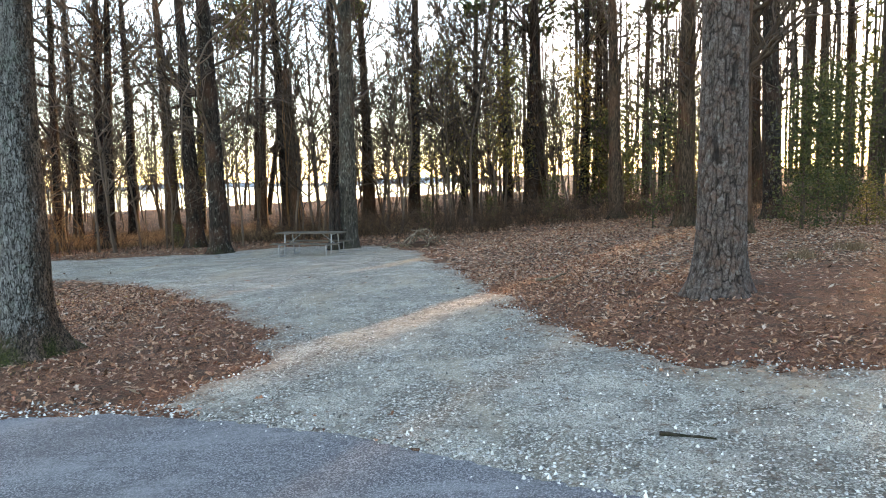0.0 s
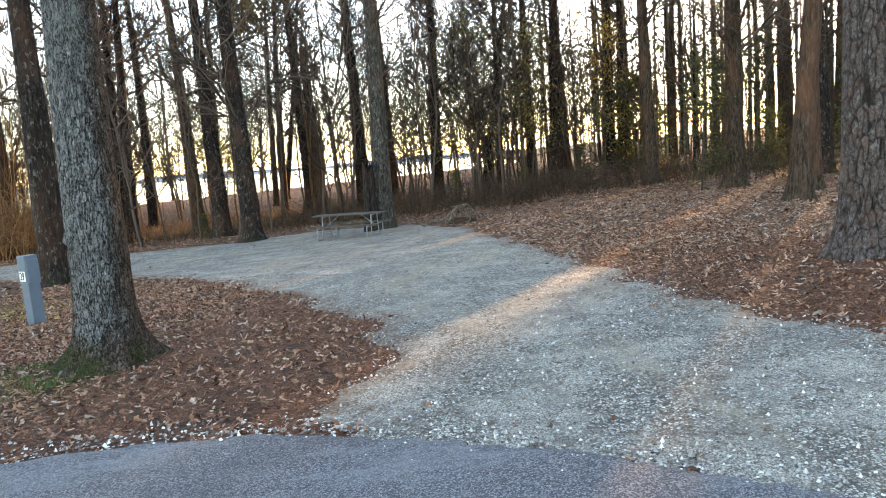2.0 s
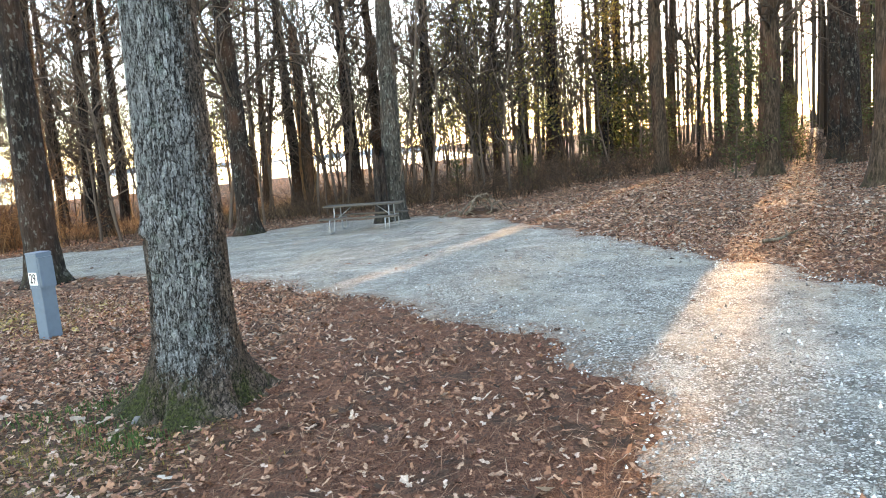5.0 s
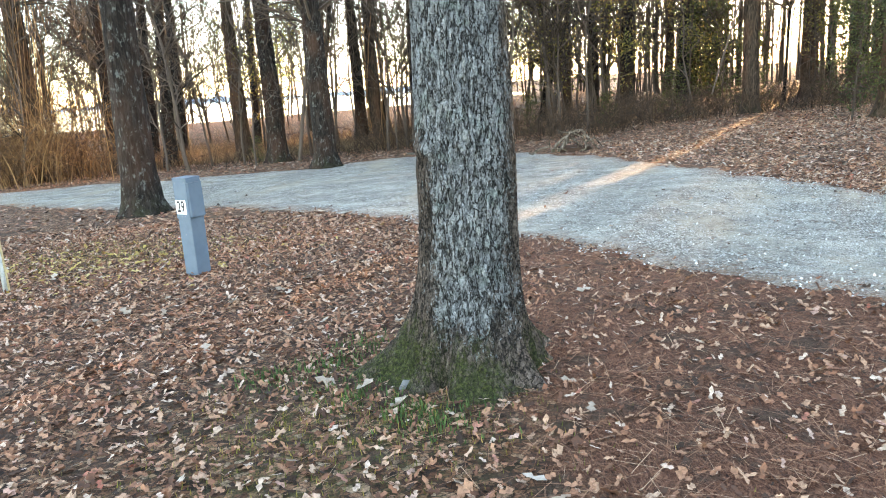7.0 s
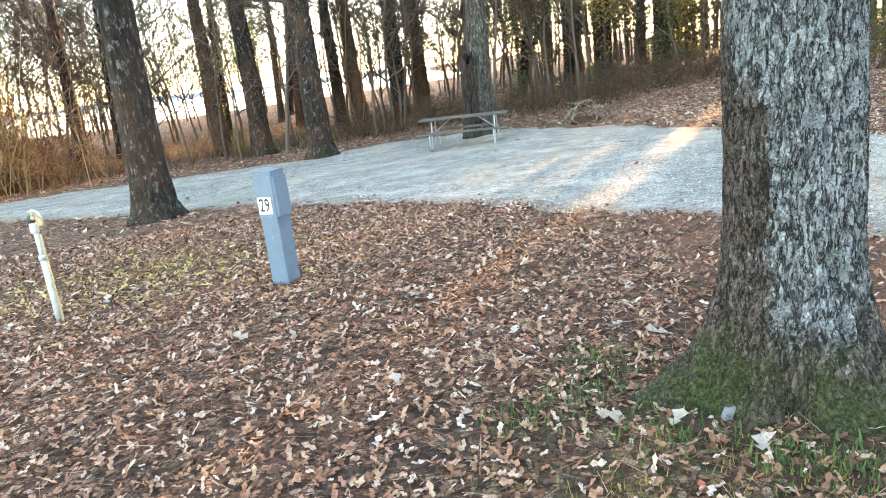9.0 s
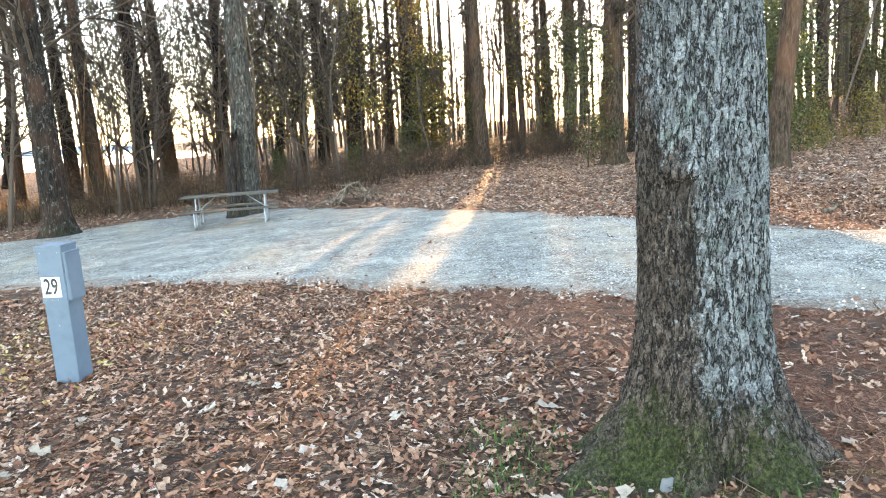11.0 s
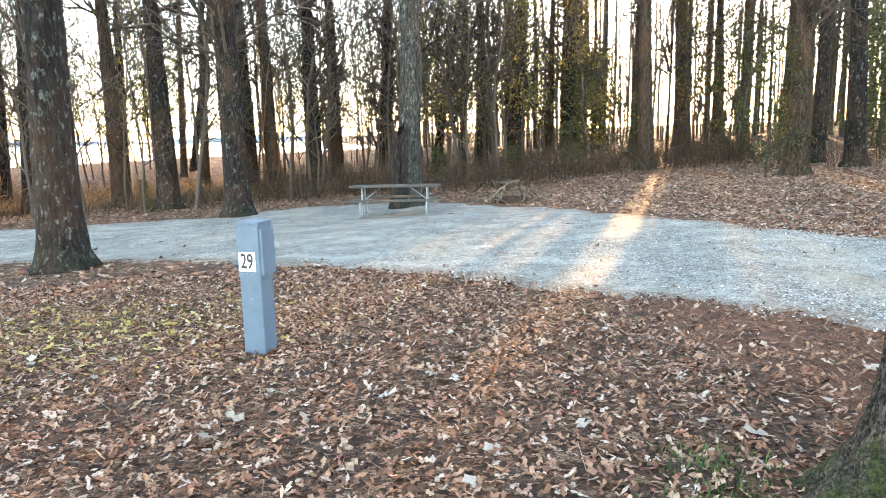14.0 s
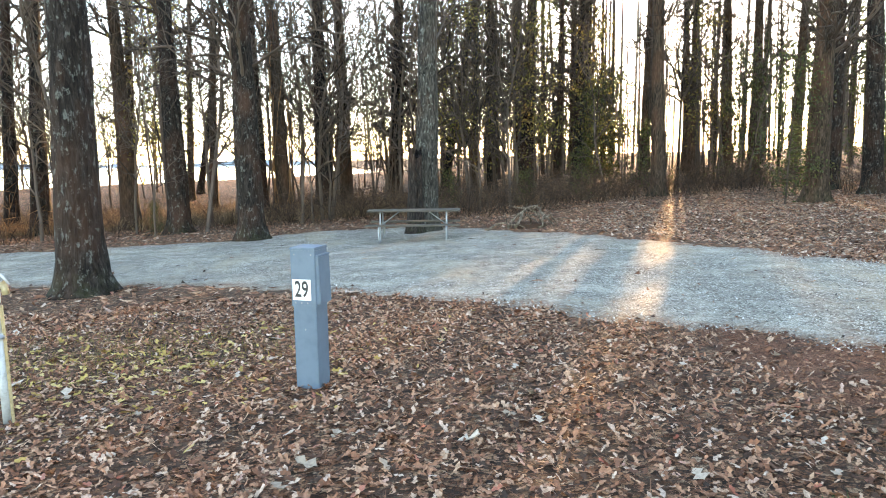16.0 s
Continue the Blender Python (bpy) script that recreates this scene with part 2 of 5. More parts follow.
def pine_material():
    n = Nodes("plated_pine_bark", 0.9, 0.15)
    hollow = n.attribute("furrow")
    flake = n.noise(38, 8, 0.8, n.mapped((1, 1, 0.6)))
    c = n.ramp(flake, [(0.36, (0.026, 0.019, 0.017)), (0.5, (0.081, 0.065, 0.060)), (0.65, (0.169, 0.150, 0.144))])
    c = n.mix(n.ramp(n.noise(4, 6, 0.7), [(0.48, 0.0), (0.62, 0.5)]), c, (0.117, 0.065, 0.047))
    c = n.mix(n.ramp(n.noise(9, 7, 0.8), [(0.55, 0.0), (0.62, 0.5)]), c, (0.209, 0.216, 0.209))
    # shade inside the furrows is painted in near-black, by their depth
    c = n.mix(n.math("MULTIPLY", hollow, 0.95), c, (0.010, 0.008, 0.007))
    n.color(c)
    n.bump(flake, 0.9, 0.03)
    return n.m


def island_material(name, stops, rough=0.8, pass_through=0.0, grain=0.0):
    n = Nodes(name, rough, 0.25)
    c = n.ramp(n.island(), stops)
    if grain:
        c = n.mix(n.ramp(n.noise(45, 4, 0.7), [(0.4, 0.0), (0.65, grain)]), c, (0.05, 0.035, 0.025))
    n.color(c)
    return leafy(n, pass_through) if pass_through else n.m


def painted_material(name, c1, c2, rough=0.5, scale=14, metal=0.0):
    n = Nodes(name, rough, 0.4)
    n.b.inputs["Metallic"].default_value = metal
    c = n.mix(n.ramp(n.noise(scale, 5, 0.7), [(0.45, 0.0), (0.7, 1.0)]), c1, c2)
    n.color(c)
    n.bump(n.noise(70, 4), 0.12, 0.004)
    return n.m


def wood_material(name, dark, light, along=0):
    n = Nodes(name, 0.85, 0.2)
    s = [26, 26, 26]
    s[along] = 1.6
    g = n.noise(2.2, 7, 0.7, n.mapped(tuple(s)), warp=0.4)
    n.color(n.mix(n.ramp(n.any_one(), [(0, 0.0), (1, 0.35)]), n.ramp(g, [(0.33, dark), (0.67, light)]), dark))
    n.bump(g, 0.4, 0.006)
    return n.m


M_GROUND, M_GRAVEL, M_ASPHALT = ground_material(), gravel_material(), asphalt_material()
M_OAK, M_PINE = oak_material(), pine_material()
M_BARK = [
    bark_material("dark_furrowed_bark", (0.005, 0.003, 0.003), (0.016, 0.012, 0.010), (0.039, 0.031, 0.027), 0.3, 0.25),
    bark_material("brown_pine_bark", (0.013, 0.009, 0.006), (0.044, 0.030, 0.021), (0.100, 0.067, 0.050), 0.5, 0.0),
    bark_material("grey_lichened_bark", (0.012, 0.010, 0.009), (0.039, 0.035, 0.030), (0.085, 0.077, 0.067), 0.25, 0.3),
]
M_FAR = island_material("far_bark", [(0, (0.020, 0.014, 0.010)), (0.5, (0.048, 0.035, 0.027)), (1, (0.097, 0.075, 0.058))], 0.95)
M_TWIG = island_material("bare_twigs", [(0, (0.024, 0.017, 0.013)), (0.6, (0.060, 0.042, 0.032)), (1, (0.104, 0.076, 0.060))], 0.9)
M_BRUSH = island_material("dry_brush_stems", [(0, (0.024, 0.015, 0.011)), (0.6, (0.069, 0.040, 0.026)), (1, (0.129, 0.081, 0.048))], 0.9)
M_VINE = island_material("russet_vine_stems", [(0, (0.078, 0.041, 0.022)), (0.6, (0.218, 0.118, 0.055)), (1, (0.406, 0.234, 0.109))], 0.9, 0.2)
M_LEAF = island_material("fallen_oak_leaves", [(0.0, (0.029, 0.016, 0.010)), (0.2, (0.113, 0.047, 0.027)), (0.42, (0.299, 0.124, 0.066)),
                                               (0.64, (0.432, 0.214, 0.124)), (0.84, (0.521, 0.322, 0.212)), (0.95, (0.607, 0.457, 0.359)), (1.0, (0.379, 0.099, 0.055))], 0.75, 0.15, 0.6)
M_PALE = island_material("pale_upturned_leaves", [(0, (0.310, 0.235, 0.170)), (0.5, (0.420, 0.335, 0.260)), (1, (0.510, 0.430, 0.350))], 0.7, 0.15, 0.35)
M_STRAW = island_material("pine_straw", [(0, (0.058, 0.027, 0.017)), (0.5, (0.190, 0.082, 0.046)), (0.85, (0.340, 0.176, 0.100)), (1, (0.500, 0.320, 0.205))], 0.8)
M_DRYGRASS = island_material("dry_tan_grass", [(0, (0.086, 0.054, 0.030)), (0.6, (0.187, 0.126, 0.075)), (1, (0.259, 0.194, 0.128))], 0.85, 0.3)
M_GREENGRASS = island_material("yellowing_grass", [(0, (0.090, 0.101, 0.022)), (0.6, (0.210, 0.176, 0.039)), (1, (0.390, 0.270, 0.066))], 0.8, 0.3)
M_SPRIG = island_material("green_sprigs", [(0, (0.035, 0.070, 0.020)), (0.6, (0.070, 0.120, 0.036)), (1, (0.140, 0.190, 0.060))], 0.7, 0.3)
M_HOLLY = island_material("evergreen_leaves", [(0, (0.030, 0.040, 0.014)), (0.6, (0.058, 0.068, 0.023)), (1, (0.118, 0.110, 0.036))], 0.55, 0.4)
M_YELLOW = island_material("yellow_green_leaves", [(0, (0.077, 0.081, 0.019)), (0.6, (0.154, 0.132, 0.033)), (1, (0.257, 0.173, 0.049))], 0.6, 0.45)
M_PEBBLE = island_material("loose_stones", [(0, (0.060, 0.058, 0.054)), (0.3, (0.220, 0.216, 0.200)), (0.65, (0.430, 0.425, 0.400)), (1, (0.760, 0.750, 0.700))], 0.85)
M_STONE = painted_material("grey_field_stone", (0.143, 0.138, 0.127), (0.083, 0.077, 0.069), 0.85, 18)
M_GOLD = island_material("sun_gold_fallen_leaves", [(0, (0.30, 0.19, 0.05)), (0.6, (0.46, 0.33, 0.10)), (1, (0.55, 0.42, 0.18))], 0.7, 0.2, 0.3)


# ---- shape of the land ----
def ease(a, b, v):
    s = np.clip((v - a) / (b - a), 0, 1)
    return s * s * (3 - 2 * s)


def land(x, y):
    """Height of the ground: a gentle slope to the lake, a low bank along the shore and a rise in the woods."""
    x, y = np.asarray(x, float), np.asarray(y, float)
    yy = np.where(y > 30, 30 + 9 * np.tanh((y - 30) / 9), y)
    xx = np.where(x < -22, -22 + 8 * np.tanh((x + 22) / 8), x)
    xx = np.where(xx > 70, 70, xx)
    z = -0.0015 + 0.0297 * xx - 0.0332 * np.maximum(yy, -20)
    z = z + 0.14 * ease(1.6, 4.2, x) + 0.02 * np.clip(x - 14, 0, 60) * ease(8, 20, x)
    z = z - 0.09 * np.exp(-((x + 4.5) / 7.0) ** 2 - ((y - 26.5) / 4.0) ** 2)
    left = 1 - ease(2, 16, x)
    z = z + 1.55 * np.exp(-((y - 61) / 6.0) ** 2) * left
    z = z + 0.5 * np.exp(-((y - 58) / 12.0) ** 2) * (1 - left)
    shore = ease(64, 88, y) * (1 - ease(24, 60, x))
    z = z * (1 - shore) - 4.6 * shore
    z = z + 0.02 * np.sin(x * 1.3 + 0.6 * y) * np.sin(y * 0.9) * ease(6, 9, y) + 0.01 * np.sin(x * 3.1) * np.sin(y * 2.7 + x)
    return z


def land1(x, y):
    return float(land(x, y))


DRIVE = [(-2.35, 5.9), (-2.05, 7.3), (-2.3, 8.9), (-3.1, 10.6), (-4.6, 13.2), (-6.0, 15.0), (-8.2, 17.6), (-11.0, 19.3), (-13.0, 20.6),
         (-17.0, 23.8), (-26, 29), (-30, 33.5), (-21, 30.4), (-17, 30.0), (-12.5, 29.2), (-9.0, 29.6), (-7.4, 31.2), (-4.0, 30.4), (-2.2, 28.0),
         (-1.1, 25.2), (-0.5, 20.5), (0.0, 17.2), (0.55, 13.6), (0.95, 11.4), (1.05, 8.6), (1.75, 7.0), (2.1, 6.1), (3.3, 5.2),
         (6.5, 3.9), (9.0, 2.4), (6.0, 0.3), (2.0, 2.2), (0.9, 3.2), (0.0, 3.9), (-0.8, 4.55), (-2.1, 5.1)]
ROAD = [(-44, -9), (-28, -1.5), (-14, 3.4), (-8, 5.0), (-5.2, 5.5), (-4.3, 5.55), (-3.4, 5.65), (-2.7, 5.6), (-2.1, 5.42), (-0.8, 4.83), (0.0, 4.24),
        (0.58, 3.78), (0.95, 3.5), (2.2, 2.6), (5.0, 0.6), (12, -6), (22, -20), (16, -24), (6, -10), (0, -4), (-8, -1.5), (-20, -7), (-40, -15)]


def signed(poly, x, y):
    """Distance to the outline of a polygon, positive inside."""
    x, y = np.asarray(x, float), np.asarray(y, float)
    inside = np.zeros(x.shape, bool)
    best = np.full(x.shape, 1e9)
    for (x0, y0), (x1, y1) in zip(poly, poly[1:] + poly[:1]):
        dx, dy = x1 - x0, y1 - y0
        s = np.clip(((x - x0) * dx + (y - y0) * dy) / (dx * dx + dy * dy), 0, 1)
        best = np.minimum(best, np.hypot(x - x0 - s * dx, y - y0 - s * dy))
        cross = (y0 > y) != (y1 > y)
        if abs(dy) > 1e-9:
            inside ^= cross & (x < x0 + dx * (y - y0) / dy)
    return np.where(inside, best, -best)


def ragged(x, y):
    """Uneven edge of the loose gravel."""
    return (0.16 * np.sin(2.1 * x + 1.3 * y) * np.sin(1.7 * y - 0.8 * x) + 0.08 * np.sin(5.3 * x - 3.1 * y + 1) + 0.05 * np.sin(11 * x + 7 * y)
            + 0.04 * np.sin(19 * y - 13 * x))


# ---- mesh helpers ----
class Bits:
    """Collects vertices and faces of one mesh."""

    def __init__(self):
        self.v, self.f, self.n = [], [], 0

    def add(self, v, f):
        v = np.asarray(v, float)
        self.v.append(v)
        self.f.extend([tuple(i + self.n for i in q) for q in f])
        self.n += len(v)

    def tube(self, pts, radii, sides=5, cap=False):
        pts = np.asarray(pts, float)
        k = len(pts)
        d = np.gradient(pts, axis=0)
        d /= np.linalg.norm(d, axis=1)[:, None] + 1e-9
        ref = np.array([1.0, 0, 0]) if abs(d[0][0]) < 0.8 else np.array([0, 1.0, 0])
        u = np.cross(d, ref)
        u /= np.linalg.norm(u, axis=1)[:, None] + 1e-9
        w = np.cross(d, u)
        a = np.arange(sides) * 2 * math.pi / sides
        ring = u[:, None, :] * np.cos(a)[None, :, None] + w[:, None, :] * np.sin(a)[None, :, None]
        v = (pts[:, None, :] + ring * np.asarray(radii, float)[:, None, None]).reshape(-1, 3)
        f = [(i * sides + j, i * sides + (j + 1) % sides, (i + 1) * sides + (j + 1) % sides, (i + 1) * sides + j)
             for i in range(k - 1) for j in range(sides)]
        if cap:
            f += [tuple(range(sides - 1, -1, -1)), tuple((k - 1) * sides + j for j in range(sides))]
        self.add(v, f)

    def mesh(self, name, material, smooth=True):
        me = bpy.data.meshes.new(name)
        me.from_pydata(np.concatenate(self.v).tolist() if self.v else [], [], self.f)
        me.materials.append(material)
        if smooth:
            me.polygons.foreach_set("use_smooth", [True] * len(me.polygons))
        me.update()
        return me


def hang(name, me, parent=None, label="", at=None):
    ob = new(name, me)
    if parent is not None:
        ob.parent = parent
    if at is not None:
        ob.matrix_basis = at
    return tagged(ob, label)


def part(name, bm, material, parent, label=""):
    me = bpy.data.meshes.new(name)
    bm.to_mesh(me)
    bm.free()
    me.materials.append(material)
    return hang(name, me, parent, label)


def box_bm(sx, sy, sz, at=(0, 0, 0), bevel=0.004, turn=None):
    bm = bmesh.new()
    bmesh.ops.create_cube(bm, size=1)
    bmesh.ops.scale(bm, vec=(sx, sy, sz), verts=bm.verts)
    if bevel:
        bmesh.ops.bevel(bm, geom=bm.edges[:], offset=bevel, segments=2, affect="EDGES")
    if turn is not None:
        bmesh.ops.transform(bm, matrix=turn, verts=bm.verts)
    bmesh.ops.translate(bm, vec=at, verts=bm.verts)
    return bm


# ---- ground, road, drive, lake ----
def axis_lines(near, fine, far):
    out = list(np.arange(near[0], near[1] + 1e-6, fine))
    step, lo, hi = fine, near[0], near[1]
    while lo > -far or hi < far:
        step *= 1.16
        lo, hi = lo - step, hi + step
        out = [lo] + out + [hi]
    return np.array(out)


def sheet(name, xs, ys, material, keep=None, lift=None, attributes=None):
    gx, gy = np.meshgrid(xs, ys)
    x, y = gx.ravel(), gy.ravel()
    z = land(x, y) + (lift(x, y) if lift else 0)
    nx, ny = len(xs), len(ys)
    i, j = np.meshgrid(np.arange(nx - 1), np.arange(ny - 1))
    a = (j * nx + i).ravel()
    quads = np.stack([a, a + 1, a + nx + 1, a + nx], 1)
    if keep is not None:
        k = keep(x, y)
        quads = quads[k[quads].all(1)]
    used = np.unique(quads)
    back = np.zeros(len(x), int)
    back[used] = np.arange(len(used))
    v = np.stack([x, y, z], 1)[used]
    me = bpy.data.meshes.new(name)
    me.from_pydata(v.tolist(), [], back[quads].tolist())
    me.polygons.foreach_set("use_smooth", [True] * len(me.polygons))
    for key, fn in (attributes or {}).items():
        at = me.attributes.new(key, "FLOAT", "POINT")
        at.data.foreach_set("value", np.asarray(fn(v[:, 0], v[:, 1]), np.float32))
    me.materials.append(material)
    me.update()
    return new(name, me)


OAK, PINE = (-5.03, 8.38), (3.62, 9.6)


def straw_zone(x, y):
    """Where pine straw outweighs leaves: round the oak's lee and along the drive."""
    d = signed(DRIVE, x, y)
    near = np.exp(-np.maximum(-d, 0) / 1.3)
    lee = ease(-5.2, -4.2, x) * (1 - ease(0.5, 2, x)) * ease(4, 6, y) * (1 - ease(11, 14, y))
    right = ease(1, 2, x) * (1 - ease(9.5, 12.5, y - 0.2 * x)) * (1 - ease(7, 11, x))
    return np.clip(0.55 * near * ease(0, 1.5, x + 3) + lee + 0.85 * right + 0.1, 0, 1)


def moss_zone(x, y):
    return np.clip(1.1 * np.exp(-((x - OAK[0] + 0.7) ** 2 + (y - OAK[1] + 0.9) ** 2) / 0.7)
                   + 0.8 * np.exp(-((x + 9.9) ** 2 / 2.0 + (y - 14.0) ** 2 / 0.8)), 0, 1)


def drive_edge(x, y):
    return np.minimum(signed(DRIVE, x, y) + ragged(x, y), 0.35 - signed(ROAD, x, y))


def road_edge(x, y):
    return signed(ROAD, x, y) + 0.3 * ragged(x, y)


def bed(x, y):
    """The ground lies lower under the gravel and the asphalt."""
    return -0.05 * ease(0.15, 0.6, np.maximum(drive_edge(x, y), road_edge(x, y)))


xs, ys = axis_lines((-14, 6), 0.16, 900), axis_lines((3, 22), 0.16, 900)
tagged(sheet("ground", xs, ys, M_GROUND, None, bed, {"straw": straw_zone, "moss": moss_zone}),
       "woodland ground under brown fallen leaves and pine straw", "ground", kind="structure")
tagged(sheet("road", np.arange(-44, 24, 0.12), np.arange(-24, 6.5, 0.12), M_ASPHALT,
             lambda x, y: road_edge(x, y) > -0.3, lambda x, y: np.clip(0.35 * road_edge(x, y), -0.06, 0.03)),
       "worn grey asphalt campground road with a broken edge", "road", kind="structure")
tagged(sheet("gravel_drive", np.arange(-30, 10, 0.08), np.arange(0, 34, 0.08), M_GRAVEL,
             lambda x, y: drive_edge(x, y) > -0.4, lambda x, y: np.clip(0.12 * drive_edge(x, y), -0.05, 0.02),
             {"edge": lambda x, y: np.clip(1 - (signed(DRIVE, x, y) + ragged(x, y)) / 0.5, 0, 1) * (signed(ROAD, x, y) < -0.35) * 0.6}),
       "pale crushed-gravel campsite drive curving between the trees", "drive", kind="structure")

# the lake and the far shore
lake_m = Nodes("still_lake_water", 0.12, 0.5)
lake_m.color(lake_m.mix(lake_m.noise(0.02, 3), (0.09, 0.11, 0.13), (0.13, 0.15, 0.17)))
lake_m.bump(lake_m.noise(0.6, 3), 0.15, 0.1)
b = Bits()
b.add([(-1800, 80, -3.9), (1800, 80, -3.9), (1800, 1500, -3.9), (-1800, 1500, -3.9)], [(0, 1, 2, 3)])
tagged(new("water", b.mesh("water", lake_m.m)), "calm pale lake behind the trees", "lake", kind="structure")
rng = np.random.default_rng(5)
# distance haze is put into the shore's pale blue-grey colour
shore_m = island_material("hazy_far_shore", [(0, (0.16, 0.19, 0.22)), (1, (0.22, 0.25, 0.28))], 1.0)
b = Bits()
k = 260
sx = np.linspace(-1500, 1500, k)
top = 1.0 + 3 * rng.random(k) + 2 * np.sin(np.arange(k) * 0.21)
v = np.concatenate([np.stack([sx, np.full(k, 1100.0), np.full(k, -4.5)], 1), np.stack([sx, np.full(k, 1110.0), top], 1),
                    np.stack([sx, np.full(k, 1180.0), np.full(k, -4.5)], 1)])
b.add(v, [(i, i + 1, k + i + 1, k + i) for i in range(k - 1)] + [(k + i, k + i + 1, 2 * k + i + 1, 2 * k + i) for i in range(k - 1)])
tagged(new("backdrop", b.mesh("backdrop", shore_m)), "wooded far shore across the lake, haze put into its pale colour", "backdrop", kind="structure")


# ---- trees ----
def rough_trunk(h, r, lean, seed, sides=18, flare=0.55, bend=0.25, stop=0.16):
    """A tapered, slightly bent trunk with root flare."""
    rg = np.random.default_rng(seed)
    zs = np.concatenate([[-0.25, 0.0, 0.12, 0.3, 0.55, 0.9], np.linspace(1.4, h, 24)])
    p1, p2, a1 = rg.random() * 6.3, rg.random() * 6.3, bend * (0.4 + rg.random())
    cx = lean[0] * zs + a1 * 0.3 * np.sin(zs / 4.5 + p1) - a1 * 0.3 * math.sin(p1)
    cy = lean[1] * zs + a1 * 0.3 * np.sin(zs / 5.5 + p2) - a1 * 0.3 * math.sin(p2)
    rr = r * (1 - (1 - stop) * np.clip(zs / h, 0, 1) ** 0.9) + r * flare * np.exp(-np.clip(zs, 0, 9) / 0.28)
    a = np.arange(sides) * 2 * math.pi / sides
    lob = rg.integers(4, 7)
    k = 1 + 0.05 * np.sin(3 * a[None, :] + p1 + zs[:, None] * 0.8) + 0.04 * np.sin(7 * a[None, :] + p2 - zs[:, None] * 1.7)
    k = k + 0.22 * flare * np.exp(-np.clip(zs, 0, 9) / 0.3)[:, None] * np.sin(lob * a[None, :] + p2)
    k = k + 0.025 * rg.standard_normal(k.shape)
    v = np.stack([cx[:, None] + rr[:, None] * k * np.cos(a), cy[:, None] + rr[:, None] * k * np.sin(a), np.repeat(zs[:, None], sides, 1)], 2)
    b = Bits()
    n = len(zs)
    b.add(v.reshape(-1, 3), [(i * sides + j, i * sides + (j + 1) % sides, (i + 1) * sides + (j + 1) % sides, (i + 1) * sides + j)
                            for i in range(n - 1) for j in range(sides)] + [tuple((n - 1) * sides + j for j in range(sides))])
    return b


def limb(b, rg, p, d, length, r, depth, droop=0.0, kids=4, sides=4):
    """A crooked limb that forks into finer ones."""
    n = 5 if depth else 4
    pts, q, dd = [np.array(p)], np.array(p, float), np.array(d, float)
    for _ in range(n):
        dd = dd + rg.normal(0, 0.22, 3) + np.array([0, 0, 0.06 - droop])
        dd /= np.linalg.norm(dd)
        q = q + dd * length / n
        pts.append(q.copy())
    b.tube(pts, np.linspace(r, max(r * 0.35, 0.006), n + 1), sides if r > 0.02 else 3)
    if depth:
        for _ in range(kids):
            k = rg.integers(1, n + 1)
            side = rg.normal(0, 1, 3)
            side -= dd * (side @ dd)
            side /= np.linalg.norm(side) + 1e-9
            nd = dd * 0.75 + side * 0.75 + np.array([0, 0, 0.15])
            limb(b, rg, pts[k], nd / np.linalg.norm(nd), length * (0.45 + 0.3 * rg.random()), r * 0.5, depth - 1, droop, kids, sides)


def crown_mesh(seed, low, high, spread, count, depth=2, kids=4):
    """Bare limbs for the upper part of a trunk, about the trunk's axis."""
    rg, b = np.random.default_rng(seed), Bits()
    for _ in range(count):
        z = low + (high - low) * rg.random() ** 0.8
        a = rg.random() * 6.283
        d = np.array([math.cos(a), math.sin(a), 0.35 + 0.5 * rg.random()])
        limb(b, rg, (0, 0, z), d / np.linalg.norm(d), spread * (0.5 + 0.6 * rg.random()), 0.05 + 0.05 * rg.random(), depth, 0.02, kids)
    return b


def leaves_at(b, rg, centre, count, spread, size, lift=0.5):
    """Small folded leaves scattered about a point."""
    p = np.asarray(centre) + rg.normal(0, 1, (count, 3)) * np.array([spread, spread, spread * lift])
    u = rg.normal(0, 1, (count, 3))
    u /= np.linalg.norm(u, axis=1)[:, None]
    w = np.cross(u, rg.normal(0, 1, (count, 3)))
    w /= np.linalg.norm(w, axis=1)[:, None] + 1e-9
    s = size * (0.6 + 0.8 * rg.random(count))[:, None]
    v = np.stack([p - u * s, p + w * s * 0.42, p + u * s, p - w * s * 0.42], 1).reshape(-1, 3)
    b.add(v, [(4 * i, 4 * i + 1, 4 * i + 2, 4 * i + 3) for i in range(count)])


def needle_crown(seed, low, high):
    """Upper limbs of a pine with tufts of needles."""
    rg, b = np.random.default_rng(seed), Bits()
    for _ in range(26):
        z = low + (high - low) * rg.random()
        a, ln = rg.random() * 6.283, 1.2 + 2.2 * rg.random()
        for s in (0.45, 0.75, 1.0):
            c = (math.cos(a) * ln * s, math.sin(a) * ln * s, z + 0.35 * ln * s)
            leaves_at(b, rg, c, 26, 0.42, 0.22, 0.6)
    return b


CROWNS = [crown_mesh(11, 5.5, 19.0, 4.2, 18, 2, 5).mesh("crown", M_TWIG), crown_mesh(12, 5.0, 18.0, 3.6, 15, 2, 4).mesh("crown", M_TWIG),
          crown_mesh(13, 3.0, 17.0, 3.2, 19, 2, 5).mesh("crown", M_TWIG)]
NEEDLES = [needle_crown(21, 13, 21).mesh("needles", M_HOLLY), needle_crown(22, 12, 20).mesh("needles", M_HOLLY)]

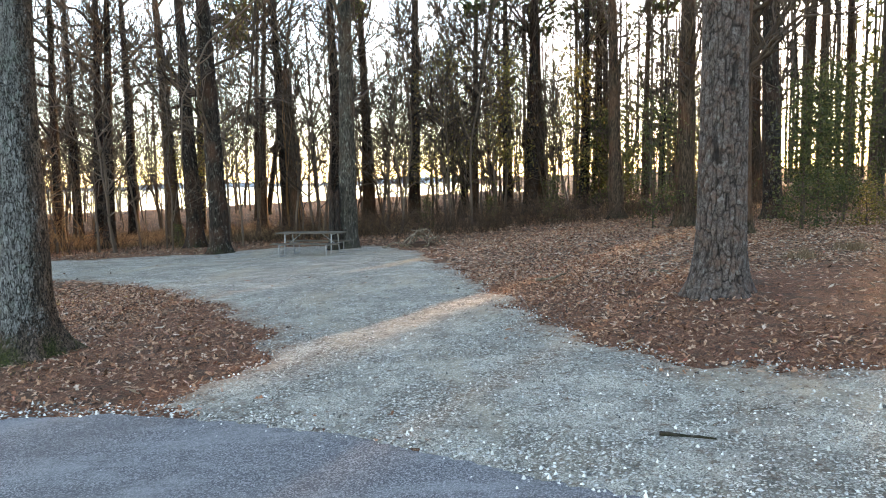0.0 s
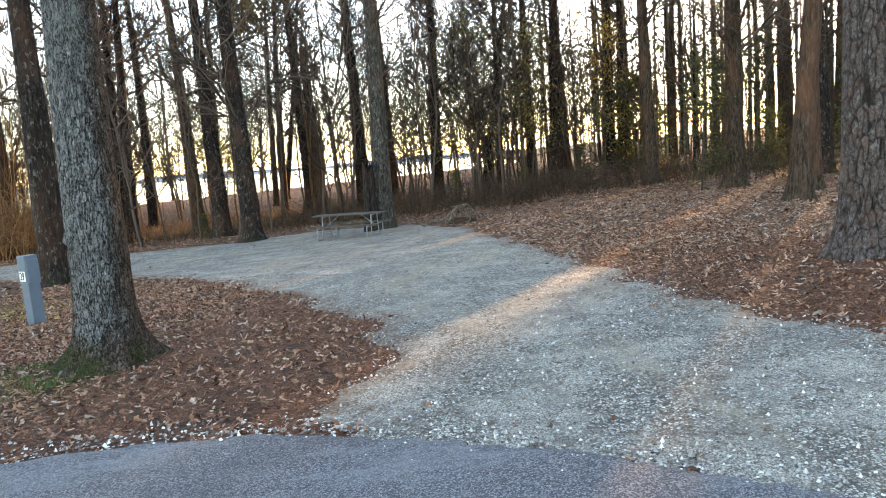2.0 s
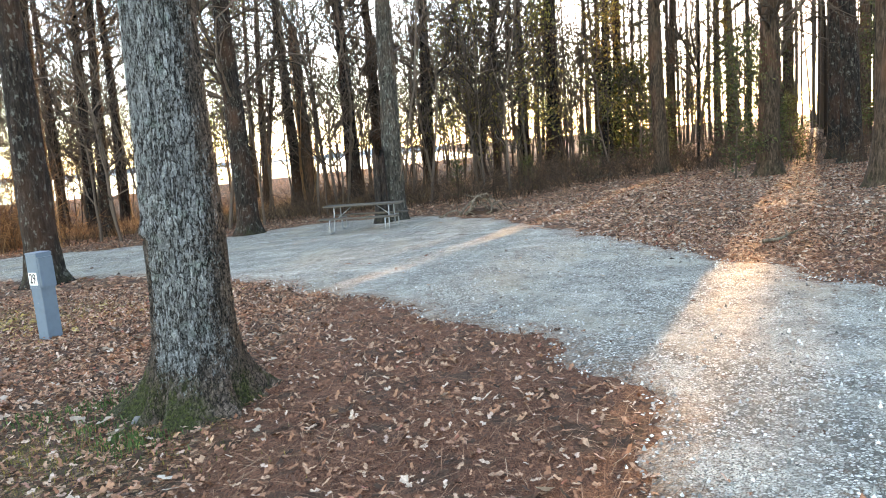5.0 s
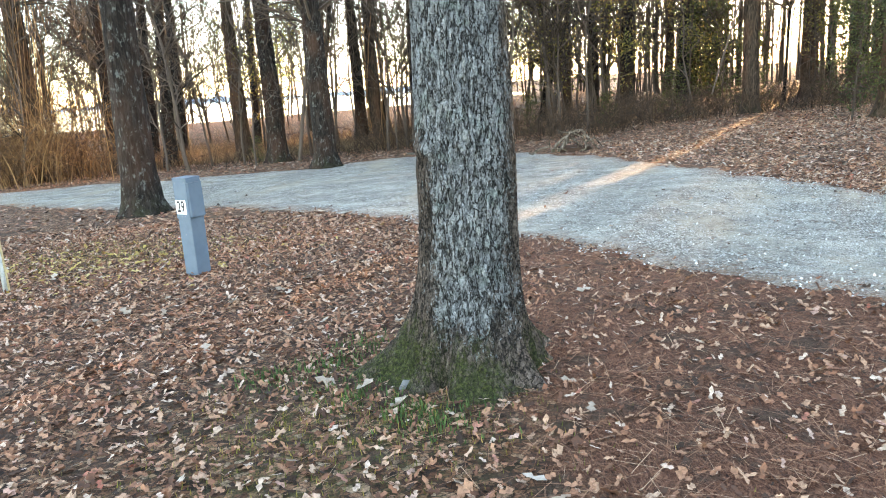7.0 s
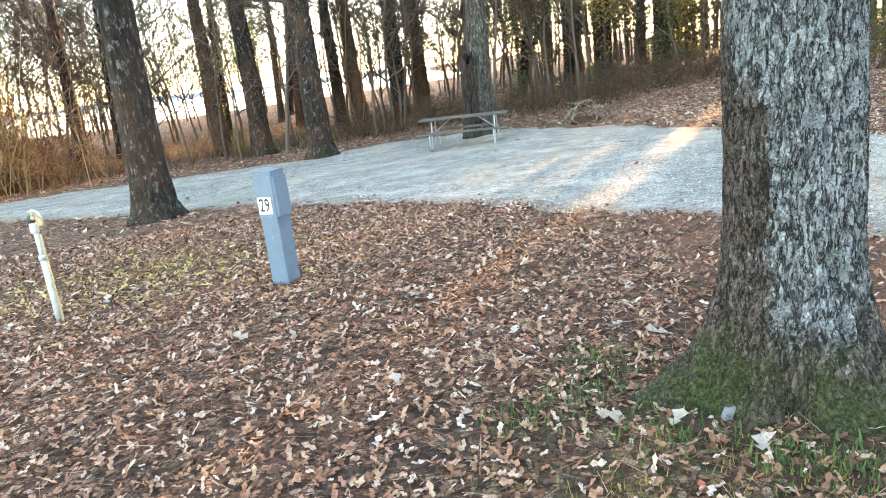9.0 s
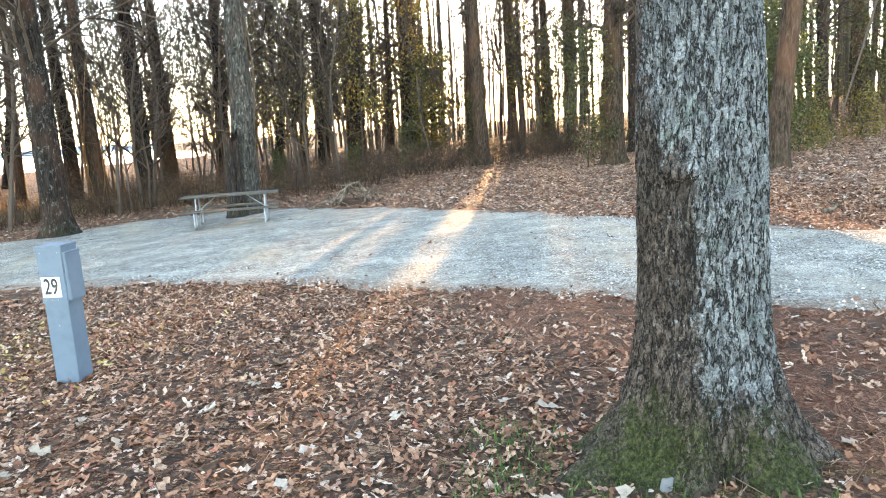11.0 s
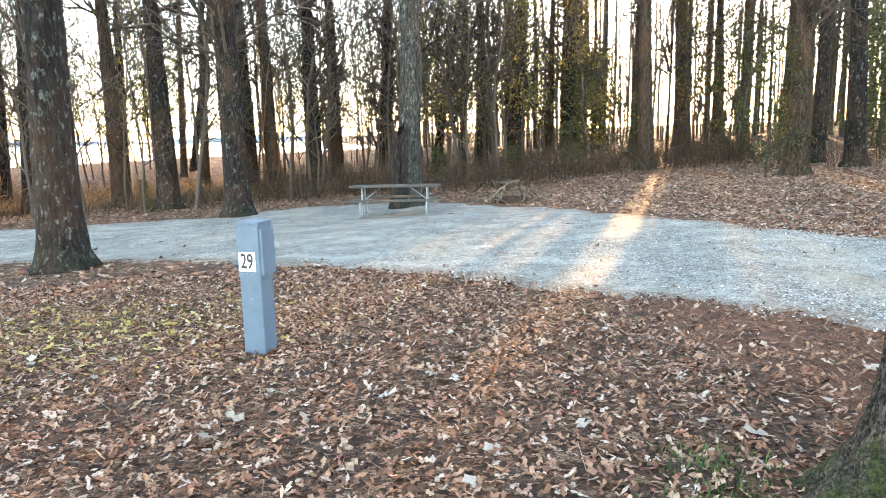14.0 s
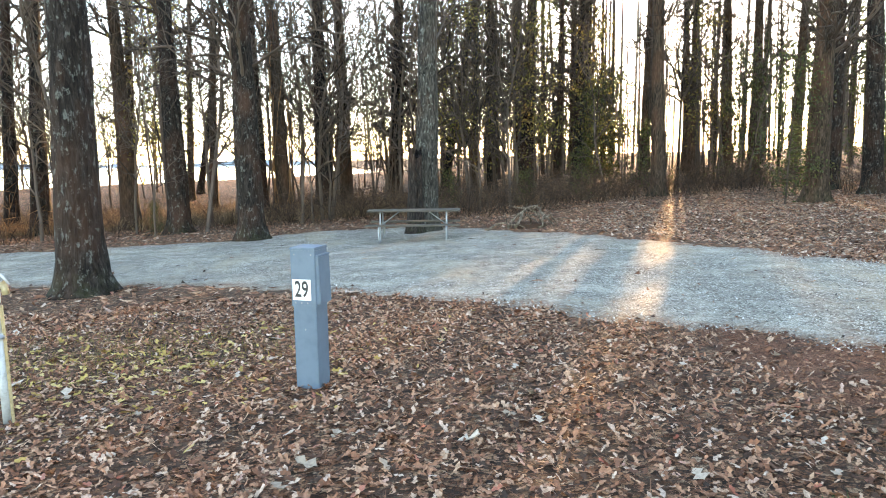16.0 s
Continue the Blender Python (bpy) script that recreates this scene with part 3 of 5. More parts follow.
# plan of the measured trunks: x, y, radius, lean in x and y per metre
TRUNKS = [
    (-12.10, 34.80, 0.42, -0.024, -0.003),
    (-9.25, 29.40, 0.40, -0.027, -0.001),
    (-3.95, 28.80, 0.38, 0.030, -0.005),
    (9.00, 38.00, 0.42, -0.012, 0.007),
    (9.10, 27.60, 0.42, 0.002, -0.002),
    (-11.33, 18.85, 0.36, 0.007, 0.002),
    (7.20, 18.80, 0.27, 0.052, -0.058),
    (8.70, 20.99, 0.19, -0.009, 0.009),
    (-20.41, 42.51, 0.32, 0.035, 0.012),
    (-14.07, 54.19, 0.24, 0.037, 0.005),
    (-13.79, 56.23, 0.23, 0.153, 0.018),
    (-6.37, 43.52, 0.46, -0.000, 0.000),
    (-5.02, 47.45, 0.45, -0.001, 0.000),
    (-2.10, 48.13, 0.43, 0.036, -0.005),
    (1.08, 49.60, 0.28, 0.157, -0.033),
    (1.85, 45.31, 0.25, 0.014, -0.004),
    (4.38, 50.84, 0.40, 0.017, -0.005),
    (5.54, 47.35, 0.64, 0.021, -0.007),
    (10.46, 55.15, 0.33, 0.022, -0.008),
    (12.87, 58.50, 0.31, 0.004, -0.002),
    (10.62, 50.77, 0.49, 0.013, -0.005),
    (13.10, 47.40, 0.26, 0.004, -0.002),
    (12.90, 43.10, 0.09, 0.011, -0.006),
    (14.99, 45.20, 0.26, -0.003, 0.002),
    (20.41, 50.07, 0.53, -0.013, 0.009),
    (19.51, 45.84, 0.56, -0.008, 0.006),
    (13.61, 30.09, 0.48, -0.026, 0.024),
    (23.40, 47.42, 0.45, 0.026, -0.017),
    (25.52, 32.11, 0.33, -0.024, 0.031),
    (28.90, 32.64, 0.44, -0.012, 0.016),
    (32.40, 32.90, 0.49, -0.008, 0.012),
    (39.08, 35.48, 0.30, -0.006, 0.009),
    (36.44, 30.14, 0.39, -0.008, 0.014),
    (30.49, 24.26, 0.26, -0.008, 0.015),
    (36.56, 25.45, 0.41, -0.012, 0.026),
    (29.74, 21.06, 0.53, -0.018, 0.043),
    (39.43, 23.75, 0.39, -0.010, 0.026),
    (35.09, 17.80, 0.43, -0.006, 0.021),
    (33.42, 16.31, 0.49, -0.023, 0.088),
    (-22.66, 35.66, 0.63, 0.001, 0.001),
    (-20.78, 38.85, 0.28, 0.008, 0.003),
    (-18.18, 38.85, 0.32, 0.043, 0.016),
    (-14.67, 38.93, 0.39, -0.020, -0.005),
    (-16.45, 48.81, 0.28, 0.037, 0.009),
    (-9.37, 42.99, 0.34, -0.034, -0.004),
    (7.07, 52.71, 0.55, -0.031, 0.008),
    (9.39, 48.93, 0.51, 0.008, -0.003),
    (19.50, 53.40, 0.47, -0.021, 0.011),
    (23.55, 54.64, 0.50, -0.027, 0.015),
    (-24.97, 49.01, 0.33, 0.010, 0.005),
    (-20.66, 47.71, 0.36, 0.006, 0.003),
    (-12.20, 48.48, 0.27, 0.049, 0.012),
    (15.60, 34.60, 0.30, 0.003, -0.001),
    (22.03, 42.60, 0.45, 0.001, -0.001),
    (26.70, 48.04, 0.47, -0.005, 0.003),
]
LOOKS = ["straight dark trunk of a bare hardwood at the wood's edge", "tall brown pine trunk among bare trees",
         "grey hardwood trunk with pale lichen spots"]


def forest_tree(x, y, r, lean, seed, look_id, height=20.0, name="tree"):
    z = land1(x, y)
    top = tagged(new(name), LOOKS[look_id], "tree", "trees of the wood")
    top.location = (x, y, z)
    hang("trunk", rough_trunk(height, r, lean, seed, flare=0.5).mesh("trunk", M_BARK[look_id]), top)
    turn = pose(0, 0, 0, 0, 0, (seed * 137) % 360)
    turn = Matrix(((1, 0, lean[0], 0), (0, 1, lean[1], 0), (0, 0, 1, 0), (0, 0, 0, 1))) @ turn
    hang("crown", CROWNS[seed % 3], top, "bare grey-brown limbs and twigs", turn)
    if look_id == 1:
        hang("needles", NEEDLES[seed % 2], top, "green pine needles", turn)
    return top


for k, (x, y, r, lx, ly) in enumerate(TRUNKS):
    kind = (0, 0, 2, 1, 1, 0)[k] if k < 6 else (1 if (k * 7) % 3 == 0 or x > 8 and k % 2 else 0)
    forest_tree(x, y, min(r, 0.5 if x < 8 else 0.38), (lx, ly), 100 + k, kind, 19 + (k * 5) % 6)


def close_trunk(name, r0, flare, roots, zs, sides, relief, axis, attributes, material, seed):
    """A finely modelled trunk: relief(a, z, r) gives the bark's height in metres and how deep the furrow is."""
    a = np.arange(sides) * 2 * math.pi / sides
    n = len(zs)
    v, deep = np.zeros((n, sides, 3)), np.zeros((n, sides))
    for i, z in enumerate(zs):
        cx, cy = axis(z)
        base = r0(z)
        for j in range(sides):
            rr = base + flare(z) * (1 + roots(a[j], z))
            up, hollow = relief(a[j], z, rr)
            rr += up
            v[i, j] = (cx + rr * math.cos(a[j]), cy + rr * math.sin(a[j]), z)
            deep[i, j] = hollow
    me = bpy.data.meshes.new(name)
    me.from_pydata(v.reshape(-1, 3).tolist(), [], [(i * sides + j, i * sides + (j + 1) % sides, (i + 1) * sides + (j + 1) % sides, (i + 1) * sides + j)
                                                   for i in range(n - 1) for j in range(sides)])
    me.polygons.foreach_set("use_smooth", [True] * len(me.polygons))
    A, Z = np.meshgrid(a, zs)
    for key, val in dict(attributes(A, Z), furrow=deep).items():
        me.attributes.new(key, "FLOAT", "POINT").data.foreach_set("value", np.asarray(val, np.float32).ravel())
    me.materials.append(material)
    me.update()
    return me


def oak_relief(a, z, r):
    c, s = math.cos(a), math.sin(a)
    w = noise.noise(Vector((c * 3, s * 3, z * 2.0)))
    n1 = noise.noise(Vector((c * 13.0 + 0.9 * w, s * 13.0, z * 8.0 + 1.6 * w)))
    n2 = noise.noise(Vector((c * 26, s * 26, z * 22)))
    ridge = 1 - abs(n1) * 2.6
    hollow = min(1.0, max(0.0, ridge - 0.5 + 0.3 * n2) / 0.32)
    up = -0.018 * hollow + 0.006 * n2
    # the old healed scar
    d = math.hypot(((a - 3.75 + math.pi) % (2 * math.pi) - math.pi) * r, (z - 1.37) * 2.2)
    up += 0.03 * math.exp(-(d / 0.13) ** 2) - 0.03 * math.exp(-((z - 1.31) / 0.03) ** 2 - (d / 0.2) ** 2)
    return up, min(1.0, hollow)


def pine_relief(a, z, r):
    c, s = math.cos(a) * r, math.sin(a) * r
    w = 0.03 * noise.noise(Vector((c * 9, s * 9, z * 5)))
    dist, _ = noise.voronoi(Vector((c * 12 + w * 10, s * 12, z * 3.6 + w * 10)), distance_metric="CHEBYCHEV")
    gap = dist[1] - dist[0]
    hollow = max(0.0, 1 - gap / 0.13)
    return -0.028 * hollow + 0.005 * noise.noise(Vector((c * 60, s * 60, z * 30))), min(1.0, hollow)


def oak_attributes(A, Z):
    d = np.cos(A + 1.92)
    side = np.clip(0.36 + 0.74 * d, 0, 1) * ease(0.15, 0.55, Z) + 0.25 * ease(1.2, 1.6, Z) * ease(0, 1, np.cos(A - 4.2))
    brown = ease(0.55, 0.9, np.cos(A - 3.15)) * (1 - ease(0.95, 1.65, Z + 0.22 * np.sin(3 * A + 1) + 0.12 * np.sin(8 * A)))
    moss = (1 - ease(0.02, 0.55, Z)) * (0.6 + 0.28 * np.cos(5 * A + 1.5)) + 0.22 * (1 - ease(0.3, 0.8, Z)) * ease(0.2, 0.9, np.cos(A - 3.6))
    return {"weather": np.clip(side - 0.8 * brown, 0, 1), "moss": np.clip(moss, 0, 1)}


oak = tagged(new("oak_tree"), "big grey oak with lichen crusts and mossy flared roots", "tree")
oak.location = (*OAK, land1(*OAK) - 0.02)
zs = np.concatenate([np.linspace(-0.12, 0.7, 62), np.linspace(0.715, 3.6, 170), np.linspace(3.7, 15, 40)])
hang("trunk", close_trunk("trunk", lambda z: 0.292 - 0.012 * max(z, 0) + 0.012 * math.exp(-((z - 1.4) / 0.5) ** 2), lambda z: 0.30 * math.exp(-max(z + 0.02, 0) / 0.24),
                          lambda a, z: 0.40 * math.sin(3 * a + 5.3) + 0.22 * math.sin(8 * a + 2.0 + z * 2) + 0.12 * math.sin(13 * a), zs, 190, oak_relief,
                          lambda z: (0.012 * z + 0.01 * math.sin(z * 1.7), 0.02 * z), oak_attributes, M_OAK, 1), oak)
b = crown_mesh(31, 5.5, 14.0, 5.0, 13, 2, 4)
hang("crown", b.mesh("crown", M_TWIG), oak, "bare grey limbs")
b = Bits()
b.add(np.array([(-0.06, -0.05, 0), (0.06, -0.04, 0), (0.05, 0.05, 0), (-0.05, 0.05, 0), (-0.035, -0.03, 0.045), (0.04, -0.02, 0.05), (0.025, 0.03, 0.035), (-0.03, 0.03, 0.04)]),
      [(0, 1, 5, 4), (1, 2, 6, 5), (2, 3, 7, 6), (3, 0, 4, 7), (4, 5, 6, 7)])
for sxy in ((-5.41, 8.17),):
    st = tagged(new("stone", b.mesh("stone", M_STONE)), "small grey stone lodged at the oak's roots", "stone", "stones at the oak")
    st.location = (*sxy, land1(*sxy))

pine = tagged(new("pine_tree"), "tall pine with plated grey-brown bark beside the drive", "tree")
pine.location = (*PINE, land1(*PINE) - 0.02)
zs = np.concatenate([np.linspace(-0.15, 5.2, 300), np.linspace(5.3, 19, 50)])
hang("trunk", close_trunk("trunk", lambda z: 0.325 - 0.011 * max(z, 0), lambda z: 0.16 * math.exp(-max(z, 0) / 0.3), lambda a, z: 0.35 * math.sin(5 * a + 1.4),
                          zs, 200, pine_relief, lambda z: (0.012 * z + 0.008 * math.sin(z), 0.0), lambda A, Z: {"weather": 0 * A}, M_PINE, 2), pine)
hang("crown", crown_mesh(33, 9.0, 18.0, 3.4, 12, 1, 4).mesh("crown", M_TWIG), pine, "bare lower limbs")
hang("needles", NEEDLES[0], pine, "green pine needles")


# ---- the woods behind ----
GAPS = [(-15.3, -14.85), (-10.95, -10.75), (-10.1, -9.95), (-5.5, -5.4), (-3.3, -3.05), (-41, -33)]


def in_gap(x, y, r):
    """Clear lanes in the wood along which the evening sun comes through."""
    u, v = x * math.cos(SUN_AZ) - y * math.sin(SUN_AZ), x * math.sin(SUN_AZ) + y * math.cos(SUN_AZ)
    return v > 22 and any(a - r < u < b + r for a, b in GAPS)


def clear_of_trunks(x, y, r):
    return all((x - t[0]) ** 2 + (y - t[1]) ** 2 > (t[2] + r + 0.25) ** 2 for t in TRUNKS)


rg = np.random.default_rng(40)
woods = Bits()
count = 0
while count < 400:
    a = radians(rg.uniform(-34, 82))
    d = math.sqrt(rg.uniform(46 ** 2, 125 ** 2))
    x, y = -4 + d * math.sin(a), 4 + d * math.cos(a)
    if x < 4 and (y > 66 or rg.random() < 0.78) or not clear_of_trunks(x, y, 0.3):
        continue
    r = rg.uniform(0.05, 0.17) if x > 4 else rg.uniform(0.04, 0.13)
    if in_gap(x, y, r + 0.25):
        continue
    count += 1
    h, z = rg.uniform(15, 24), land1(x, y)
    l1, l2 = rg.normal(0, 0.025, 2)
    zz = np.array([-0.2, 0.4, 3, 7, 12, h])
    wob = np.cumsum(rg.normal(0, 0.13, (6, 2)), 0)
    woods.tube(np.stack([x + l1 * zz + wob[:, 0], y + l2 * zz + wob[:, 1], z + zz], 1), r * np.array([1.25, 1, 0.92, 0.8, 0.6, 0.2]), 6)
    for _ in range(5):
        q = rg.uniform(2.5, h * 0.9)
        b_a = rg.random() * 6.283
        ln = rg.uniform(0.8, 2.6)
        p0 = np.array([x + l1 * q, y + l2 * q, z + q])
        e = np.array([math.cos(b_a), math.sin(b_a), rg.uniform(0.1, 0.9)])
        woods.tube([p0, p0 + e * ln * 0.5 + rg.normal(0, 0.12, 3), p0 + e * ln + rg.normal(0, 0.2, 3)], [0.04, 0.028, 0.012], 3)
# extra trunks added only to screen the sun everywhere but in the lanes
u = -22.0
while u < 6:
    u += rg.uniform(0.42, 0.62)
    v = rg.uniform(56, 98)
    x, y = u * math.cos(SUN_AZ) + v * math.sin(SUN_AZ), -u * math.sin(SUN_AZ) + v * math.cos(SUN_AZ)
    if in_gap(x, y, 0.2):
        continue
    zz = np.array([-0.2, 0.4, 3, 7, 12, 22])
    wob = np.cumsum(rg.normal(0, 0.05, (6, 2)), 0)
    woods.tube(np.stack([x + wob[:, 0], y + wob[:, 1], land1(x, y) + zz], 1), rg.uniform(0.09, 0.19) * np.array([1.25, 1, 0.95, 0.9, 0.8, 0.4]), 6)
tagged(new("far_woods", woods.mesh("far_woods", M_FAR)), "dense stand of slim bare trunks deeper in the wood, with a row added to block the sun", "woods", kind="stuff")

rise = Bits()
for _ in range(420):
    a, d = radians(rg.uniform(46, 88)), rg.uniform(48, 125)
    x, y = -4 + d * math.sin(a), 4 + d * math.cos(a)
    r, h, z = rg.uniform(0.06, 0.22), rg.uniform(14, 22), land1(x, y)
    if in_gap(x, y, 0.5) or not clear_of_trunks(x, y, 0.3) or math.hypot(x - 54.6, y - 35.6) < 5:
        continue
    zz = np.array([-0.2, 0.4, 3, 7, 12, h])
    wob = np.cumsum(rg.normal(0, 0.13, (6, 2)), 0)
    rise.tube(np.stack([x + wob[:, 0], y + wob[:, 1], z + zz], 1), r * np.array([1.3, 1, 0.92, 0.8, 0.6, 0.2]), 6)
tagged(new("woods_on_rise", rise.mesh("woods_on_rise", M_FAR)), "close-set bare trunks on the wooded rise", "woods", kind="stuff")
low = Bits()
for _ in range(230):
    a, d = radians(rg.uniform(42, 88)), rg.uniform(66, 135)
    x, y = -4 + d * math.sin(a), 4 + d * math.cos(a)
    if in_gap(x, y, 3.0):
        continue
    if abs(math.degrees(math.atan2(x + 7.3, y - 5.9)) - 64.5) < 2.2 and d < 90:
        continue
    leaves_at(low, rg, (x, y, land1(x, y) + rg.uniform(0.5, 13)), 30, 1.5, 0.36, 0.8)
tagged(new("foliage_on_rise", low.mesh("foliage_on_rise", M_HOLLY, False)), "dark evergreen foliage filling the wood on the rise", "foliage", kind="stuff")

ring = Bits()
for _ in range(230):
    a, d = radians(rg.uniform(82, 326)), rg.uniform(28, 75)
    x, y = -3 + d * math.sin(a), 4 + d * math.cos(a)
    if float(signed(ROAD, x, y)) > -1.5 or float(signed(DRIVE, x, y)) > -1.5:
        continue
    r, h, z = rg.uniform(0.1, 0.3), rg.uniform(14, 22), land1(x, y)
    l1, l2 = rg.normal(0, 0.02, 2)
    zz = np.array([-0.2, 0.4, 4, 10, h])
    ring.tube(np.stack([x + l1 * zz, y + l2 * zz, z + zz], 1), r * np.array([1.3, 1, 0.9, 0.7, 0.2]), 6)
tagged(new("woods_behind_road", ring.mesh("woods_behind_road", M_FAR)), "bare trunks on the far side of the road", "woods", kind="stuff")

high = Bits()
for _ in range(520):
    a, d = radians(rg.uniform(5, 70)), rg.uniform(60, 125)
    x, y = -4 + d * math.sin(a), 4 + d * math.cos(a)
    if in_gap(x, y, 3.2):
        continue
    leaves_at(high, rg, (x, y, land1(x, y) + rg.uniform(6, 19)), 34, 1.3, 0.34, 0.8)
tagged(new("far_foliage", high.mesh("far_foliage", M_HOLLY, False)), "dark evergreen crowns deep in the wood", "foliage", kind="stuff")


# bare saplings and understory
def sapling_mesh(seed, h, kids, reach):
    rs, b = np.random.default_rng(seed), Bits()
    n = 9
    pts, q = [np.array([0.0, 0, -0.1])], np.array([0.0, 0, -0.1])
    d = np.array([0, 0, 1.0])
    for _ in range(n):
        d = d + rs.normal(0, 0.09, 3) * np.array([1, 1, 0.2])
        d /= np.linalg.norm(d)
        q = q + d * h / n
        pts.append(q.copy())
    b.tube(pts, np.linspace(0.06, 0.014, n + 1), 5)
    for k in range(2, n + 1):
        for _ in range(2):
            a = rs.random() * 6.283
            e = np.array([math.cos(a), math.sin(a), 0.7 + 0.6 * rs.random()])
            limb(b, rs, pts[k], e / np.linalg.norm(e), reach * (1.15 - 0.07 * k), 0.034, 2, 0.0, kids, 3)
    return b


SAPLINGS = [sapling_mesh(50 + k, 6.5 + 1.1 * k, 4, 2.0 + 0.12 * k).mesh("sapling", M_TWIG) for k in range(5)]
placed = 0
while placed < 200:
    x, y = rg.uniform(-34, 30), rg.uniform(33.5, 62)
    if (x > -9 and y < 36 + 0.25 * max(x, 0)) or float(signed(DRIVE, x, y)) > -1.5 or not clear_of_trunks(x, y, 0.1) or in_gap(x, y, 1.1):
        continue
    s = rg.uniform(0.7, 1.45)
    ob = tagged(new("sapling", SAPLINGS[placed % 5]), "slim bare sapling with fine twigs in the undergrowth", "sapling", "bare saplings")
    ob.matrix_basis = pose(x, y, land1(x, y), rg.normal(0, 4), rg.normal(0, 4), rg.uniform(0, 360)) @ Matrix.Scale(s, 4)
    placed += 1
placed = 0
while placed < 26:
    x, y = rg.uniform(-40, 9), rg.uniform(46, 63)
    if not clear_of_trunks(x, y, 0.1) or in_gap(x, y, 1.0):
        continue
    s = rg.uniform(1.2, 2.1)
    ob = tagged(new("sapling", SAPLINGS[placed % 5]), "tall bare young tree near the lake shore", "sapling", "bare saplings")
    ob.matrix_basis = pose(x, y, land1(x, y), rg.normal(0, 4), rg.normal(0, 4), rg.uniform(0, 360)) @ Matrix.Scale(s, 4)
    placed += 1
for x, y, s in [(-15.5, 33.6, 1.1), (-11.2, 37.5, 1.2), (-7.6, 36.5, 1.3), (-19.5, 36.0, 1.0), (-24, 34.5, 1.2), (22, 22.5, 0.8), (27, 19, 0.9), (20, 28, 0.9)]:
    ob = tagged(new("sapling", SAPLINGS[int(s * 10) % 5]), "slim bare sapling with fine twigs in the undergrowth", "sapling", "bare saplings")
    ob.matrix_basis = pose(x, y, land1(x, y), 2, -3, 70 * x) @ Matrix.Scale(s, 4)


def leafy_tree_meshes(seed, h, count, spread, size, material, low=0.15):
    """A thin evergreen: stem with limbs, and its leaves in loose sprays."""
    rs, stem, leaf = np.random.default_rng(seed), Bits(), Bits()
    zz = np.linspace(-0.1, h, 8)
    wob = np.cumsum(rs.normal(0, 0.05, (8, 2)), 0)
    stem.tube(np.stack([wob[:, 0], wob[:, 1], zz], 1), np.linspace(0.05, 0.012, 8), 5)
    for _ in range(count):
        z = h * (low + (1 - low) * rs.random())
        a, ln = rs.random() * 6.283, spread * (0.35 + 0.75 * rs.random()) * (1.1 - 0.55 * z / h)
        k = min(7, int(z / h * 7))
        p0 = np.array([wob[k, 0], wob[k, 1], z])
        tip = p0 + np.array([math.cos(a) * ln, math.sin(a) * ln, ln * rs.uniform(-0.15, 0.5)])
        stem.tube([p0, (p0 + tip) / 2 + rs.normal(0, 0.06, 3), tip], [0.016, 0.01, 0.004], 3)
        for s in (0.55, 0.8, 1.0):
            leaves_at(leaf, rs, p0 + (tip - p0) * s, 13, 0.24 * spread ** 0.5, size, 0.8)
    return stem.mesh("stem", M_TWIG), leaf.mesh("foliage", material, False)


LEAFY = [leafy_tree_meshes(61, 3.2, 42, 0.95, 0.065, M_HOLLY, 0.06), leafy_tree_meshes(62, 6.5, 64, 1.7, 0.075, M_HOLLY, 0.12),
         leafy_tree_meshes(63, 9.0, 54, 1.7, 0.07, M_YELLOW, 0.2), leafy_tree_meshes(64, 2.2, 30, 1.0, 0.06, M_YELLOW, 0.05)]
LEAFY_WORDS = ["dark green holly shrub at the wood's edge", "slender evergreen with dark glossy leaves", "slim tree with sparse yellow-green leaves",
               "low shrub with yellow-green leaves"]


def leafy_tree(kind, x, y, s, turn):
    while kind in (1, 2) and in_gap(x, y, 0.12):
        x += 0.3
    top = tagged(new("evergreen_shrub" if kind in (0, 3) else "evergreen_tree"), LEAFY_WORDS[kind], "shrub" if kind in (0, 3) else "tree", "evergreens in the wood")
    top.matrix_basis = pose(x, y, land1(x, y), 0, 0, turn) @ Matrix.Scale(s, 4)
    hang("stem", LEAFY[kind][0], top)
    hang("foliage", LEAFY[kind][1], top)


